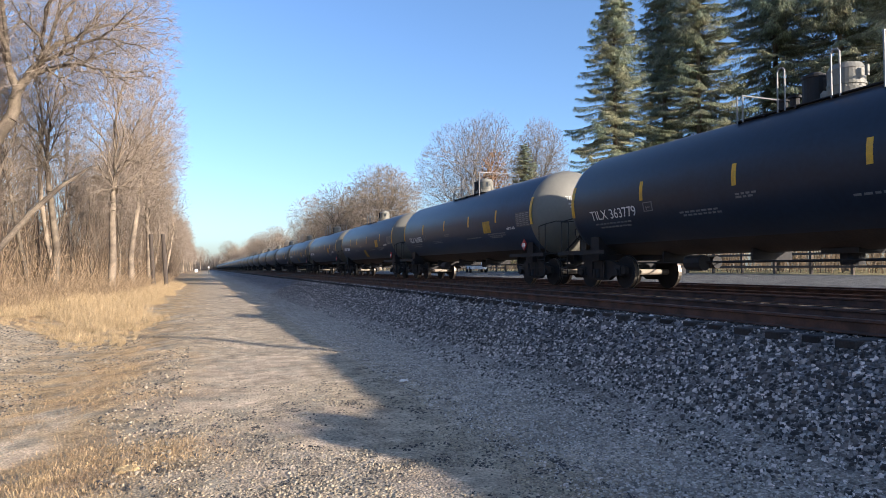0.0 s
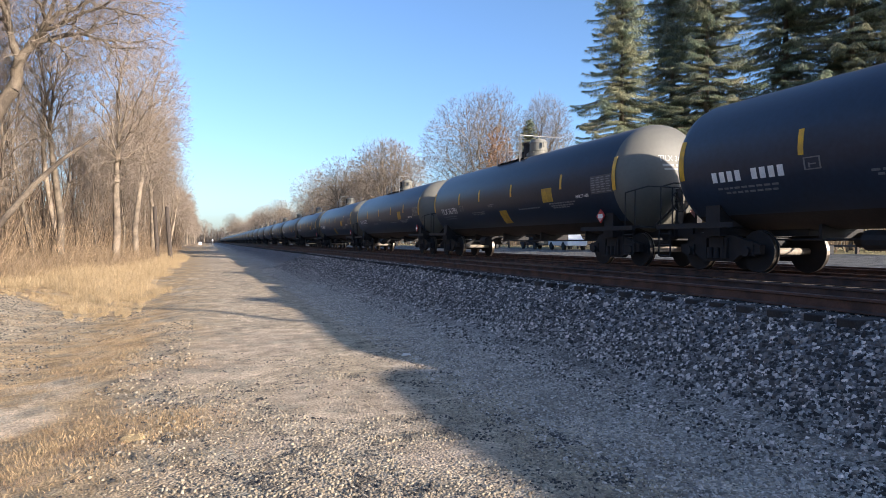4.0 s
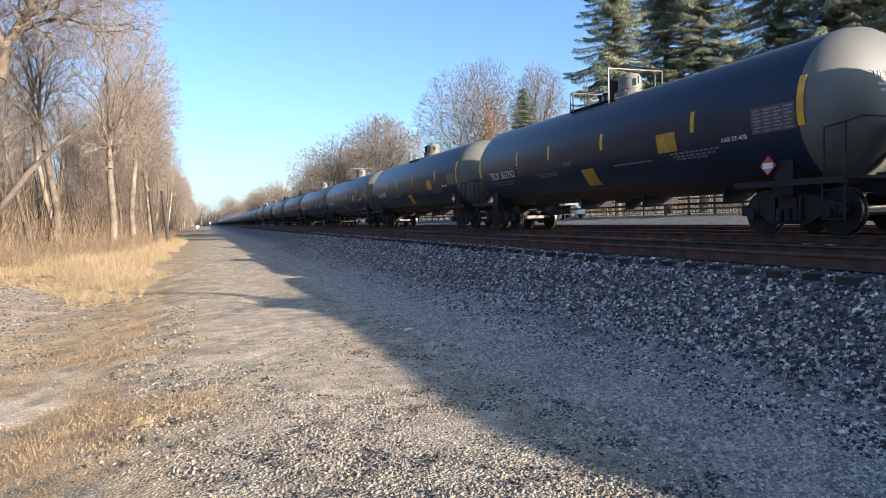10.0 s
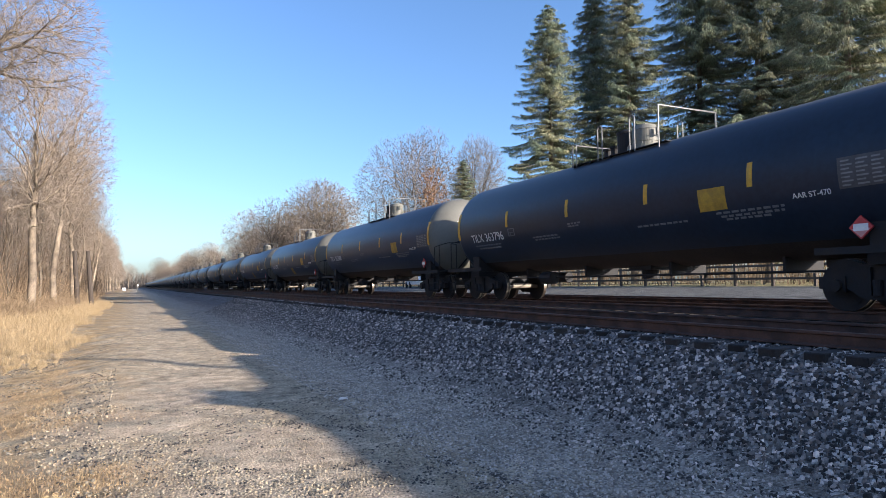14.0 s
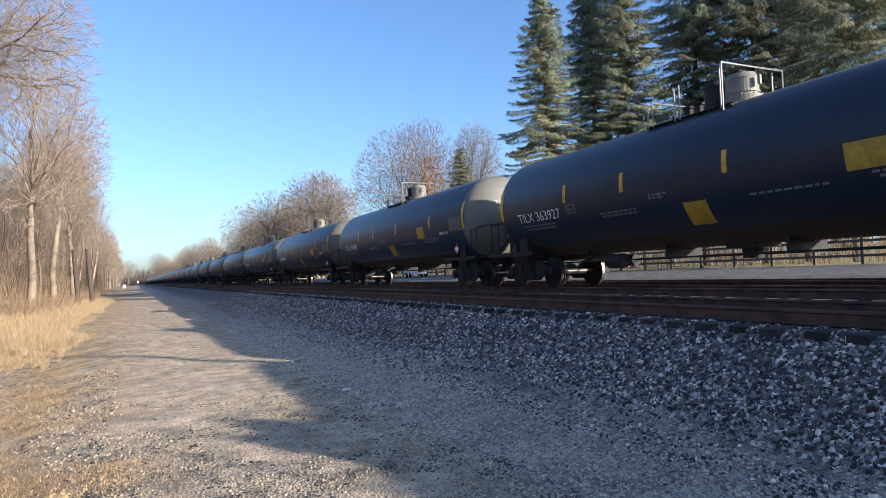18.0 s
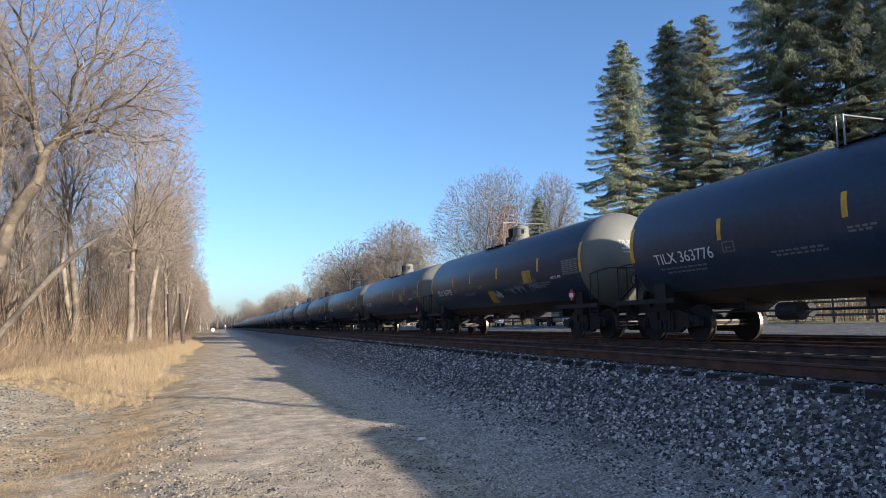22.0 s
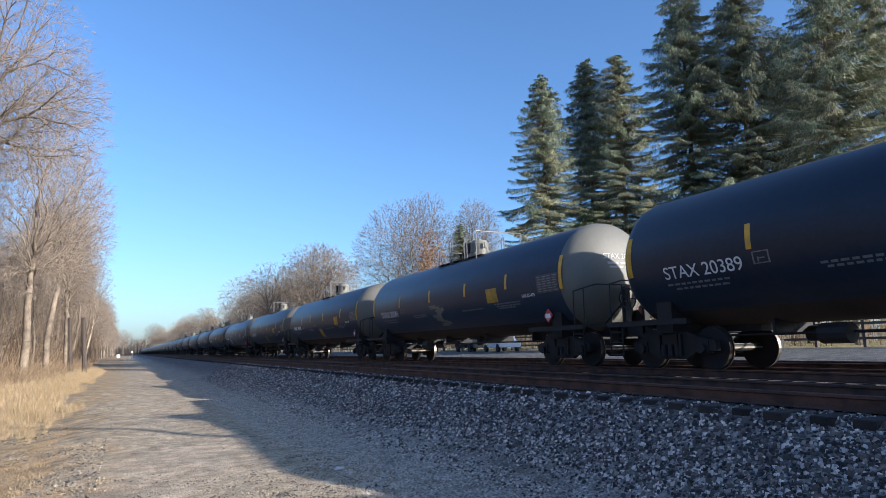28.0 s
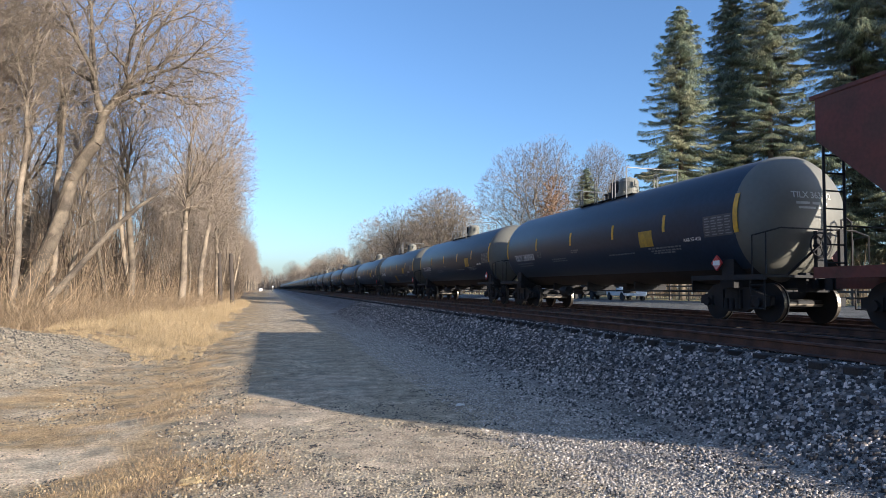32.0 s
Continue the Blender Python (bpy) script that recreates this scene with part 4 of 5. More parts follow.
def crown_tree(seed, trunk, lobes, tips, tip_r, shoots, shoot_len, shoot_r, leafy=None, arch=0.12):
    """A tree whose limbs divide again and again until they reach every part of its crown.
    trunk: points from the root to the fork; lobes: (centre, radii, share) of the crown."""
    rnd = random.Random(seed)
    WV, WF, TV, TF = [], [], [], []
    ends = []
    for c, rad, share in lobes:
        for i in range(int(tips * share)):
            u = Vector((rnd.gauss(0, 1), rnd.gauss(0, 1), rnd.gauss(0, 1))).normalized() * rnd.random() ** 0.40
            u *= 1 + 0.10 * noise.noise(u * 2.3 + Vector((seed, 0, 0)))
            ends.append((Vector((c[0] + u.x * rad[0], c[1] + u.y * rad[1], c[2] + u.z * rad[2])), u))
    total = len(ends)
    size = lambda n: tip_r * n ** 0.43

    def grow(p, d, group):
        n = len(group)
        if n == 1:
            q, u = group[0]
            m = p.lerp(q, 0.5) + d * (q - p).length * 0.12
            limb(TV, TF, p, m, tip_r, tip_r * 0.8, 3)
            spike(TV, TF, m, q, tip_r * 0.8)
            out = ((q - p).normalized() + u * 0.5).normalized()
            for k in range(shoots):
                s = m.lerp(q, rnd.random() ** 0.6)
                t = (out + Vector((rnd.gauss(0, 1), rnd.gauss(0, 1), rnd.gauss(0, 1) + 0.12)) * 0.42).normalized()
                twig(TV, TF, s, s + t * shoot_len * rnd.uniform(0.35, 1.0), shoot_r, rnd)
            return
        c = sum((g[0] for g in group), Vector()) / n
        to = c - p
        far = to.length * (0.16 if n > total * 0.10 else 0.34)
        nd = (to.normalized() * 0.75 + d * 0.25 + Vector((rnd.gauss(0, 1), rnd.gauss(0, 1), rnd.gauss(0, 1))) * 0.07).normalized()
        q = p + nd * far
        big = n > 7
        V, F = (WV, WF) if big else (TV, TF)
        sides = 8 if n > 120 else 5 if n > 40 else 4 if big else 3
        if n > 40:
            m = p.lerp(q, 0.5) + (d - nd) * far * arch + Vector((rnd.gauss(0, 1), rnd.gauss(0, 1), rnd.gauss(0, 1))) * far * 0.05
            limb(V, F, p, m, size(n) * 1.02, size(n) * 0.97, sides)
            limb(V, F, m, q, size(n) * 0.97, size(n) * 0.92, sides)
        else:
            limb(V, F, p, q, size(n) * 1.02, size(n) * 0.92, sides)
        a = max(group, key=lambda g: (g[0] - c).length)[0]
        b = max(group, key=lambda g: (g[0] - a).length)[0]
        one = [g for g in group if (g[0] - a).length < (g[0] - b).length]
        two = [g for g in group if not (g[0] - a).length < (g[0] - b).length]
        for part_ in (one, two):
            if part_:
                grow(q, nd, part_)

    pts = [Vector(p) for p in trunk]
    for i in range(len(pts) - 1):
        f0, f1 = i / (len(pts) - 1), (i + 1) / (len(pts) - 1)
        limb(WV, WF, pts[i], pts[i + 1], size(total) * (1.35 - 0.35 * f0), size(total) * (1.35 - 0.35 * f1), 10)
    grow(pts[-1], (pts[-1] - pts[-2]).normalized(), ends)
    out = []
    for name, V, F, mat in (("trunk", WV, WF, M_BARK), ("crown", TV, TF, leafy or M_TWIG)):
        me = raw_mesh(name, V, F)
        me.materials.append(mat)
        if name == "trunk":
            me.polygons.foreach_set("use_smooth", [True] * len(me.polygons))
        out.append(me)
    return out


def plant(meshes, x, y, scale, turn, label, group, flat=1.0):
    t = tagged(new("tree"), label, "tree", group=group)
    for name, me in zip(("trunk", "crown"), meshes):
        mesh_ob(name, me, None, t)
    t.matrix_basis = Matrix.LocRotScale((x, y, ground_z(x, y)), Euler((0, 0, turn)), (scale * flat, scale * flat, scale))
    return t


mid_kinds = [crown_tree(21, [(0, 0, -0.3), (0.2, 0, 3.0), (0.1, 0.1, 6.0), (0.3, 0.1, 8.5)], [((0.4, 0, 13.0), (2.0, 2.0, 5.0), 1.0)], 620, 0.0075, 5, 0.8, 0.005),
             crown_tree(22, [(0, 0, -0.3), (0.5, 0, 2.5), (1.1, 0.2, 5.0)], [((1.8, 0, 10.0), (2.4, 2.4, 5.6), 1.0)], 700, 0.0072, 5, 0.8, 0.005),
             crown_tree(23, [(0, 0, -0.3), (-0.2, 0.1, 4.0), (-0.1, 0.3, 7.5), (-0.5, 0.4, 10.0)], [((-0.6, 0.4, 14.0), (2.2, 2.2, 4.8), 0.7), ((0.8, 0.4, 11.0), (1.6, 1.6, 2.6), 0.3)], 640, 0.0075, 5, 0.8, 0.005),
             crown_tree(24, [(0, 0, -0.3), (0.15, 0, 1.5), (0.1, 0.1, 3.0)], [((0.1, 0, 7.0), (1.7, 1.7, 4.6), 1.0)], 420, 0.0066, 6, 0.8, 0.005),
             crown_tree(25, [(0, 0, -0.3), (-0.7, 0, 3.0), (-1.1, 0.2, 6.0), (-1.2, 0.2, 8.0)], [((-1.3, 0, 12.0), (2.4, 2.2, 4.6), 1.0)], 560, 0.0075, 5, 0.8, 0.005)]
far_kinds = [crown_tree(31, [(0, 0, -0.3), (0, 0.1, 2.5), (0.1, 0.1, 5.0)], [((0, 0, 11.5), (4.2, 4.2, 6.8), 1.0)], 1500, 0.008, 8, 0.8, 0.0105),
             crown_tree(32, [(0, 0, -0.3), (0.1, 0, 2.2), (0.3, 0, 4.0)], [((0.3, 0, 11.0), (5.2, 5.2, 6.0), 1.0)], 1700, 0.008, 8, 0.8, 0.0105),
             crown_tree(33, [(0, 0, -0.3), (0, 0.1, 2.5), (-0.1, 0.2, 4.5)], [((-0.6, 0, 8.5), (3.6, 3.6, 4.6), 0.6), ((0.8, 0, 12.0), (2.6, 2.6, 3.6), 0.4)], 1500, 0.008, 8, 0.8, 0.0105)]

fan_kinds = [crown_tree(51, [(0, 0, -0.3), (0.05, 0, 1.2), (0.0, 0.1, 2.6)], [((-1.3, 0, 10.0), (6.7, 6.2, 8.5), 0.62), ((2.0, 0.5, 11.6), (4.6, 4.6, 8.4), 0.38)], 12500, 0.0052, 7, 0.62, 0.0066),
             crown_tree(52, [(0, 0, -0.3), (0.0, 0, 1.8), (0.2, 0.1, 3.6)], [((0, 0, 13.8), (4.2, 4.2, 7.8), 1.0)], 6400, 0.0052, 7, 0.62, 0.0066)]
rust_tree = crown_tree(56, [(0, 0, -0.3), (0.1, 0, 2.5), (0.2, 0.1, 5.0)], [((0.2, 0, 10.5), (2.3, 2.3, 6.0), 1.0)], 520, 0.009, 14, 0.34, 0.05, M_LEAF)
big_tree = crown_tree(53, [(-2.9, 0, -0.3), (-1.7, 0, 2.2), (-0.9, 0, 4.6), (-0.4, 0, 7.0), (0.5, 0, 8.6)], [((0.6, 0, 15.5), (6.6, 6.5, 6.6), 0.66), ((4.4, 0, 13.0), (3.6, 4.5, 3.6), 0.34)], 6200, 0.0066, 10, 0.7, 0.0042, arch=0.3)
edge_kinds = [crown_tree(54, [(0, 0, -0.3), (0.1, 0, 2.5), (0.0, 0.2, 5.0)], [((0.4, 0, 11.5), (3.8, 4.2, 6.6), 1.0)], 2300, 0.0070, 9, 0.75, 0.0048, arch=0.25),
              crown_tree(55, [(0, 0, -0.3), (-0.1, 0, 3.0), (0.4, 0.2, 6.5)], [((1.2, 0, 13.0), (3.4, 3.8, 6.0), 1.0)], 2200, 0.0070, 9, 0.75, 0.0048, arch=0.25)]
rnd = random.Random(5)
BARE = "bare grey-brown winter tree at the wood's edge"
LEFT, FARTREES, RIGHT = "winter trees of the left wood", "winter trees far along the line", "bare trees beyond the tracks"
# the large leaning tree and its neighbours at the near end of the wood
plant(big_tree, -9.1, 35.0, 1.0, 0.0, "tall bare tree with a forked trunk leaning over the grass", LEFT)
plant(big_tree, -16.2, 33.0, 0.97, -0.5, "tall bare tree with long arching limbs deep in the wood", LEFT)
plant(edge_kinds[1], -12.8, 30.5, 0.85, 1.4, BARE, LEFT)
plant(mid_kinds[0], -10.6, 31.2, 0.9, 0.3, BARE, LEFT)
plant(mid_kinds[2], -11.9, 33.0, 0.95, 2.2, BARE, LEFT)
plant(edge_kinds[0], -12.6, 39.0, 0.95, 3.0, BARE, LEFT)
plant(edge_kinds[0], -5.9, 48.0, 1.0, 0.0, BARE, LEFT)
plant(edge_kinds[1], -5.6, 58.0, 0.95, 0.4, BARE, LEFT)
plant(edge_kinds[0], -5.2, 70.0, 0.95, 2.4, BARE, LEFT)
plant(edge_kinds[1], -8.6, 45.0, 0.9, 3.7, BARE, LEFT)
plant(edge_kinds[1], -16.0, 41.0, 1.15, 2.0, BARE, LEFT)
plant(edge_kinds[0], -16.0, 25.0, 0.95, 2.6, BARE, LEFT)
for i in range(62):
    f = i / 62
    y = 29 + 75 * f + rnd.uniform(-1.5, 1.5)
    x = -10.2 + 5.0 * min(1.0, f * 1.6) - rnd.random() ** 1.6 * 18
    plant(mid_kinds[i % 5], x, y, rnd.uniform(0.72, 1.05), rnd.uniform(0, 6.28), BARE, LEFT)
for i in range(84):
    y = 88 + 560 * (i / 84) ** 1.5 + rnd.uniform(-3, 3)
    x = -6.5 - rnd.random() ** 1.5 * 14 - 0.006 * y
    plant(far_kinds[i % 3], x, y, rnd.uniform(0.9, 1.15), rnd.uniform(0, 6.28), "distant bare winter tree", FARTREES)
# beyond the train
plant(fan_kinds[0], 39.4, 92.0, 1.27, 0.0, "broad bare tree with a rounded fan of branches beyond the train", RIGHT)
plant(rust_tree, 38.8, 84.1, 1.08, 1.0, "slender oak still holding rusty brown leaves", RIGHT)
plant(fan_kinds[1], 55.8, 101.0, 1.26, 4.4, "tall bare tree beyond the train", RIGHT)
for x, y, s in ((33.5, 128.0, 1.30), (39.5, 140.0, 1.38), (29.5, 152.0, 1.24), (36.0, 134.0, 1.34), (26.5, 172.0, 1.2), (20.5, 640.0, 1.65), (26.0, 652.0, 1.5), (-4.5, 655.0, 1.4)):
    plant(far_kinds[1], x, y, s, x, "distant bare winter tree", RIGHT, 1.15)
for i in range(60):
    y = 160 + 600 * (i / 60) ** 1.5 + rnd.uniform(-6, 6)
    x = 38 + rnd.random() * 18 - 0.03 * y
    plant(far_kinds[i % 3], x, y, rnd.uniform(0.92, 1.3), rnd.uniform(0, 6.28), "distant bare winter tree", FARTREES, 1.15)


def spruce_meshes(seed, height, spread):
    """Whorls of drooping boughs with upturned ends, curtained with hanging sprays."""
    rnd = random.Random(seed)
    V, F, W, G = [], [], [], []
    limb(W, G, Vector((0, 0, -0.3)), Vector((0, 0, height * 0.5)), 0.30, 0.18, 9)
    limb(W, G, Vector((0, 0, height * 0.5)), Vector((0, 0, height)), 0.18, 0.02, 7)
    z, turn = 3.0, 0.0
    while z < height - 0.15:
        f = 1 - z / height
        reach = spread * (f ** 0.56) + 0.16
        turn += 0.9
        for b in range(6):
            a = turn + (b + rnd.uniform(-0.35, 0.35)) * math.tau / 6
            l = reach * (0.88 + 0.42 * noise.noise((math.cos(a) * 1.4, math.sin(a) * 1.4, z * 0.55 + seed))) * rnd.uniform(0.72, 1.08)
            if rnd.random() < 0.07:
                continue
            out = Vector((math.cos(a), math.sin(a), 0))
            side = Vector((-out.y, out.x, 0))
            lift = rnd.uniform(0.05, 0.35) if f < 0.45 else rnd.uniform(-0.12, 0.16)
            root = Vector((0, 0, z + rnd.uniform(-0.2, 0.2)))
            sag = rnd.uniform(0.34, 0.5)
            path = lambda t: root + out * (l * t) + Vector((0, 0, l * (lift * t - sag * t * t + 0.24 * t ** 4)))
            prev = root
            for i in range(1, 5):
                p = path(i / 4)
                limb(W, G, prev, p, 0.032 * (1.25 - i / 4), 0.032 * (1.1 - i / 4), 3)
                prev = p
            for i in range(int(l * 125) + 40):
                t = 0.08 + 0.95 * rnd.random() ** 0.8
                w = rnd.choice((-1, 1)) * rnd.random() ** 1.3
                broad = (0.16 + 0.62 * t * (1.08 - t) * 2.4) * min(1.0, 0.3 + l * 0.28)
                at = path(t) + side * (w * broad) - Vector((0, 0, abs(w) * broad * 0.34))
                way = out * rnd.uniform(0.25, 0.8) + side * (w * 0.6) - Vector((0, 0, rnd.uniform(0.1, 1.5)))
                way = (way.normalized() + Vector((rnd.gauss(0, 1), rnd.gauss(0, 1), rnd.gauss(0, 1))) * 0.22).normalized()
                wide = (way.cross(out + Vector((0, 0, 1.2))).normalized() + Vector((rnd.gauss(0, 1), rnd.gauss(0, 1), rnd.gauss(0, 1))) * 0.45).normalized() * rnd.uniform(0.017, 0.038)
                k = len(V)
                V.extend((at + wide, at - wide, at + way * rnd.uniform(0.13, 0.36)))
                F.append((k, k + 1, k + 2))
        z += 0.33 + 0.10 * f
    out = []
    for name, v, fc, mat in (("trunk", W, G, M_BARK), ("crown", V, F, M_NEEDLE)):
        me = raw_mesh(name, v, fc)
        me.materials.append(mat)
        out.append(me)
    return out


spruces = [spruce_meshes(41, 26.0, 6.4), spruce_meshes(42, 28.0, 7.6), spruce_meshes(43, 27.0, 7.8)]
SPRUCE_ROW = ((34.0, 47.9, 0.985, 0), (45.3, 55.1, 1.245, 0), (41.6, 46.0, 1.09, 0), (49.8, 45.1, 1.33, 1), (52.0, 40.3, 1.285, 1), (39.2, 24.1, 0.92, 2),
              (60.0, 41.6, 1.2, 2), (58.5, 31.5, 1.2, 2))
for i, (x, y, s, k) in enumerate(SPRUCE_ROW):
    t = tagged(new("spruce"), "tall dark green spruce with drooping boughs behind the tracks", "spruce tree", group="row of spruces")
    for name, me in zip(("trunk", "crown"), spruces[k]):
        mesh_ob(name, me, None, t)
    t.matrix_basis = Matrix.LocRotScale((x, y, ground_z(x, y)), Euler((0, 0, i * 1.3)), (s, s, s))
# small evergreen between the bare trees
t = tagged(new("spruce"), "small dark evergreen among bare trees", "spruce tree", group="row of spruces")
for name, me in zip(("trunk", "crown"), spruces[0]):
    mesh_ob(name, me, None, t)
t.matrix_basis = Matrix.LocRotScale((47.0, 90.0, 0.4), Euler((0, 0, 2)), (0.8, 0.8, 0.80))


# ---- deep wood behind the edge trees ----
def thicket(name, label, mat, count, place, h0, h1, width, seed, lean=0.12):
    """Countless thin bent stems and side shoots, too many to tell apart."""
    r = random.Random(seed)
    V, F = [], []
    for i in range(count):
        x, y = place(r)
        z = ground_z(x, y)
        h = r.uniform(h0, h1)
        b = Vector((x, y, z))
        t = Vector((x + r.gauss(0, lean) * h, y + r.gauss(0, lean) * h, z + h))
        m = b.lerp(t, 0.5) + Vector((r.gauss(0, 0.05) * h, r.gauss(0, 0.05) * h, 0))
        w = width * r.uniform(0.4, 1.5)
        limb(V, F, b, m, w, w * 0.7, 3)
        spike(V, F, m, t, w * 0.7)
        for k in range(7):
            f = r.uniform(0.15, 0.95)
            s = b.lerp(m, f * 2) if f < 0.5 else m.lerp(t, f * 2 - 1)
            d = Vector((r.gauss(0, 1), r.gauss(0, 1), abs(r.gauss(0.5, 0.6)))).normalized()
            twig(V, F, s, s + d * h * r.uniform(0.10, 0.30), width * 0.4, r)
    return tagged(mesh_ob(name, raw_mesh(name, V, F), mat), label, "woodland", kind="stuff")


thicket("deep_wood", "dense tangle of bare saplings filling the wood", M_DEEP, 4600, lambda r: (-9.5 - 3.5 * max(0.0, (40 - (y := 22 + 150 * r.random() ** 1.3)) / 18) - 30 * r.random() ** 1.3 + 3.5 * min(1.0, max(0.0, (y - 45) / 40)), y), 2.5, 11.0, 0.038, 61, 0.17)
thicket("far_wood", "distant bare woodland along the line", M_TWIG, 2600, lambda r: ((-9 - 40 * r.random()) if r.random() < 0.35 else (38 + 60 * r.random() - 0.03 * (150 + 0)), 130 + 520 * r.random() ** 1.2), 6.0, 15.0, 0.11, 62)
thicket("end_wood", "low woodland where the line vanishes", M_TWIG, 900, lambda r: (-45 + 110 * r.random(), 690 + 120 * r.random()), 9.0, 19.0, 0.35, 64)
# the next two woods are out of view, added to hold back sky glow
thicket("rear_wood", "unseen bare woodland behind the line, added to block low sky glow", M_TWIG, 2600, lambda r: (-160 + 420 * r.random(), -190 + 50 * r.random()), 13.0, 22.0, 0.5, 65)
thicket("side_wood", "unseen bare woodland beside the verge, added to close off the sky", M_TWIG, 1500, lambda r: (-26 - 40 * r.random(), -90 + 112 * r.random()), 8.0, 16.0, 0.12, 66)
thicket("edge_brush", "pale leafless saplings along the wood's edge", M_BRUSH, 1700, lambda r: (-5.2 - 7 * r.random() - max(0.0, 50 - (y := 28 + 70 * r.random() ** 1.4)) * 0.16, y), 0.8, 3.4, 0.012, 67, 0.38)
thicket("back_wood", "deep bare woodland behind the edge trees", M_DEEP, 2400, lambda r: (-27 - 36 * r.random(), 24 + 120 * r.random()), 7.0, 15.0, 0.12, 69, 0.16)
thicket("field_edge", "sunlit bare hedge beyond the field", M_BRUSH, 1100, lambda r: (70 + 40 * r.random(), 15 + 150 * r.random()), 2.5, 8.0, 0.11, 68, 0.2)
thicket("lot_wood", "bare brush and saplings behind the fence", M_BRUSH, 900, lambda r: (33 + 16 * r.random(), 8 + 110 * r.random()), 1.0, 4.5, 0.03, 63)


# ---- brush and grass ----
def tufts(name, label, mat, places, blades, h0, h1, width, splay, seed, cat, spread=0.12, droop=0.0):
    """Upright thin blades or stems at the places, joined as one stand."""
    r = random.Random(seed)
    V, F = [], []
    for x, y, size in places:
        z = ground_z(x, y)
        for i in range(blades):
            a = r.uniform(0, math.tau)
            bx, by = x + r.gauss(0, spread) * size, y + r.gauss(0, spread) * size
            h = r.uniform(h0, h1) * size
            lx, ly = math.cos(a) * splay * h * r.random(), math.sin(a) * splay * h * r.random()
            b = r.uniform(0, math.tau)
            wx, wy = math.cos(b) * width, math.sin(b) * width
            k = len(V)
            V.extend(((bx - wx, by - wy, z - 0.02), (bx + wx, by + wy, z - 0.02), (bx + lx * 0.4 + wx * 0.8, by + ly * 0.4 + wy * 0.8, z + h * 0.6), (bx + lx * 0.4 - wx * 0.8, by + ly * 0.4 - wy * 0.8, z + h * 0.6), (bx + lx, by + ly, z + h * r.uniform(0.85, 1.0) * (1 - droop * r.random()))))
            F.extend(((k, k + 1, k + 2, k + 3), (k + 3, k + 2, k + 4)))
    return tagged(mesh_ob(name, raw_mesh(name, V, F), mat), label, cat, kind="stuff")


def grass_edge(x):
    """How far ahead the tall grass begins."""
    return 16.0 + max(0.0, -1.6 - x) * 1.6 + 0.8 * math.sin(x * 2.1)


spots = []
for i in range(3700):
    x = -1.0 - 10.5 * rnd.random() ** 1.15
    y = grass_edge(x) - 1.5 + 60 * rnd.random() ** 2.0
    if math.hypot((x + 9.5) / 6.2, (y - 17.0) / 6.7) < 1:
        continue
    if x > -1.6 - 0.8 * noise.noise((x, y * 0.3, 0)) - (0.5 if y > 26 else 0):
        continue
    edge = min(1.0, 0.16 + (y - grass_edge(x)) / 9.0) * (0.7 + 0.6 * noise.noise((x * 0.9, y * 0.4, 7.0)))
    spots.append((x, y, rnd.uniform(0.5, 1.1) * edge * (0.7 if x > -2.5 else 1)))
tufts("tall_grass", "tall straw-coloured dry grass along the wood's edge", M_GRASS, spots, 54, 0.3, 1.1, 0.0026, 1.3, 1, "grass", 0.32, 0.35)
spots = []
for i in range(2000):
    x, y = -0.4 - 6 * rnd.random(), 5.5 + 16 * rnd.random()
    patch = noise.noise((x * 0.75, y * 0.55, 3.3))
    if patch > 0.13 and not (x > -1.0 and y > 12):
        spots.append((x, y, rnd.uniform(0.5, 1.2)))
for cx, cy, rx, ry, n in ((-1.35, 6.1, 0.7, 0.4, 280), (-0.6, 6.75, 0.4, 0.28, 120), (-2.3, 5.6, 0.8, 0.4, 200), (-0.8, 9.8, 0.4, 0.3, 60), (-1.9, 10.6, 0.9, 0.3, 110),
                          (-3.3, 9.4, 0.7, 0.3, 80), (-1.0, 11.7, 0.5, 0.4, 60), (-1.7, 13.8, 1.1, 0.8, 170), (-2.7, 12.2, 0.8, 0.5, 80)):
    spots += [(cx + rnd.gauss(0, rx), cy + rnd.gauss(0, ry), rnd.uniform(0.6, 1.5)) for i in range(n)]
tufts("dead_tufts", "low dead straw tufts on the gravel verge", M_STRAW, spots, 58, 0.004, 0.017, 0.0018, 6.0, 2, "dead grass", 0.16, 0.6)
spots = [(-4.6 - 14 * rnd.random() ** 1.2 - max(0, 45 - y) * 0.16, y, rnd.uniform(0.6, 1.3)) for y in [25 + 75 * rnd.random() ** 1.4 for i in range(2200)]]
tufts("brush", "leafless tan brush under the trees", M_BRUSH, spots, 30, 0.4, 1.7, 0.005, 2.4, 3, "undergrowth", 0.5, 0.75)


# ---- beyond the tracks: fence, parked cars, crossing gear ----
def fence(y0, y1, x, z):
    f = tagged(new("fence"), "weathered wooden post-and-rail fence beside the pale lot", "fence")
    f.location = (x, 0, z)
    n = int((y1 - y0) / 2.4)
    for i in range(n + 1):
        bm = bmesh.new()
        y = y0 + i * 2.4
        box(bm, -0.07, 0.07, y - 0.07, y + 0.07, -0.1, 1.25)
        part("post", bm, M_WOOD, f)
        if i < n:
            for zz in (0.4, 0.75, 1.1):
                bm = bmesh.new()
                box(bm, -0.105, -0.07, y, y + 2.4, zz - 0.06, zz + 0.06)
                part("fence_rail", bm, M_WOOD, f)
    return f


fence(2, 60, 31.0, ground_z(31, 20))
fence(62, 100, 30.0, ground_z(30, 20))


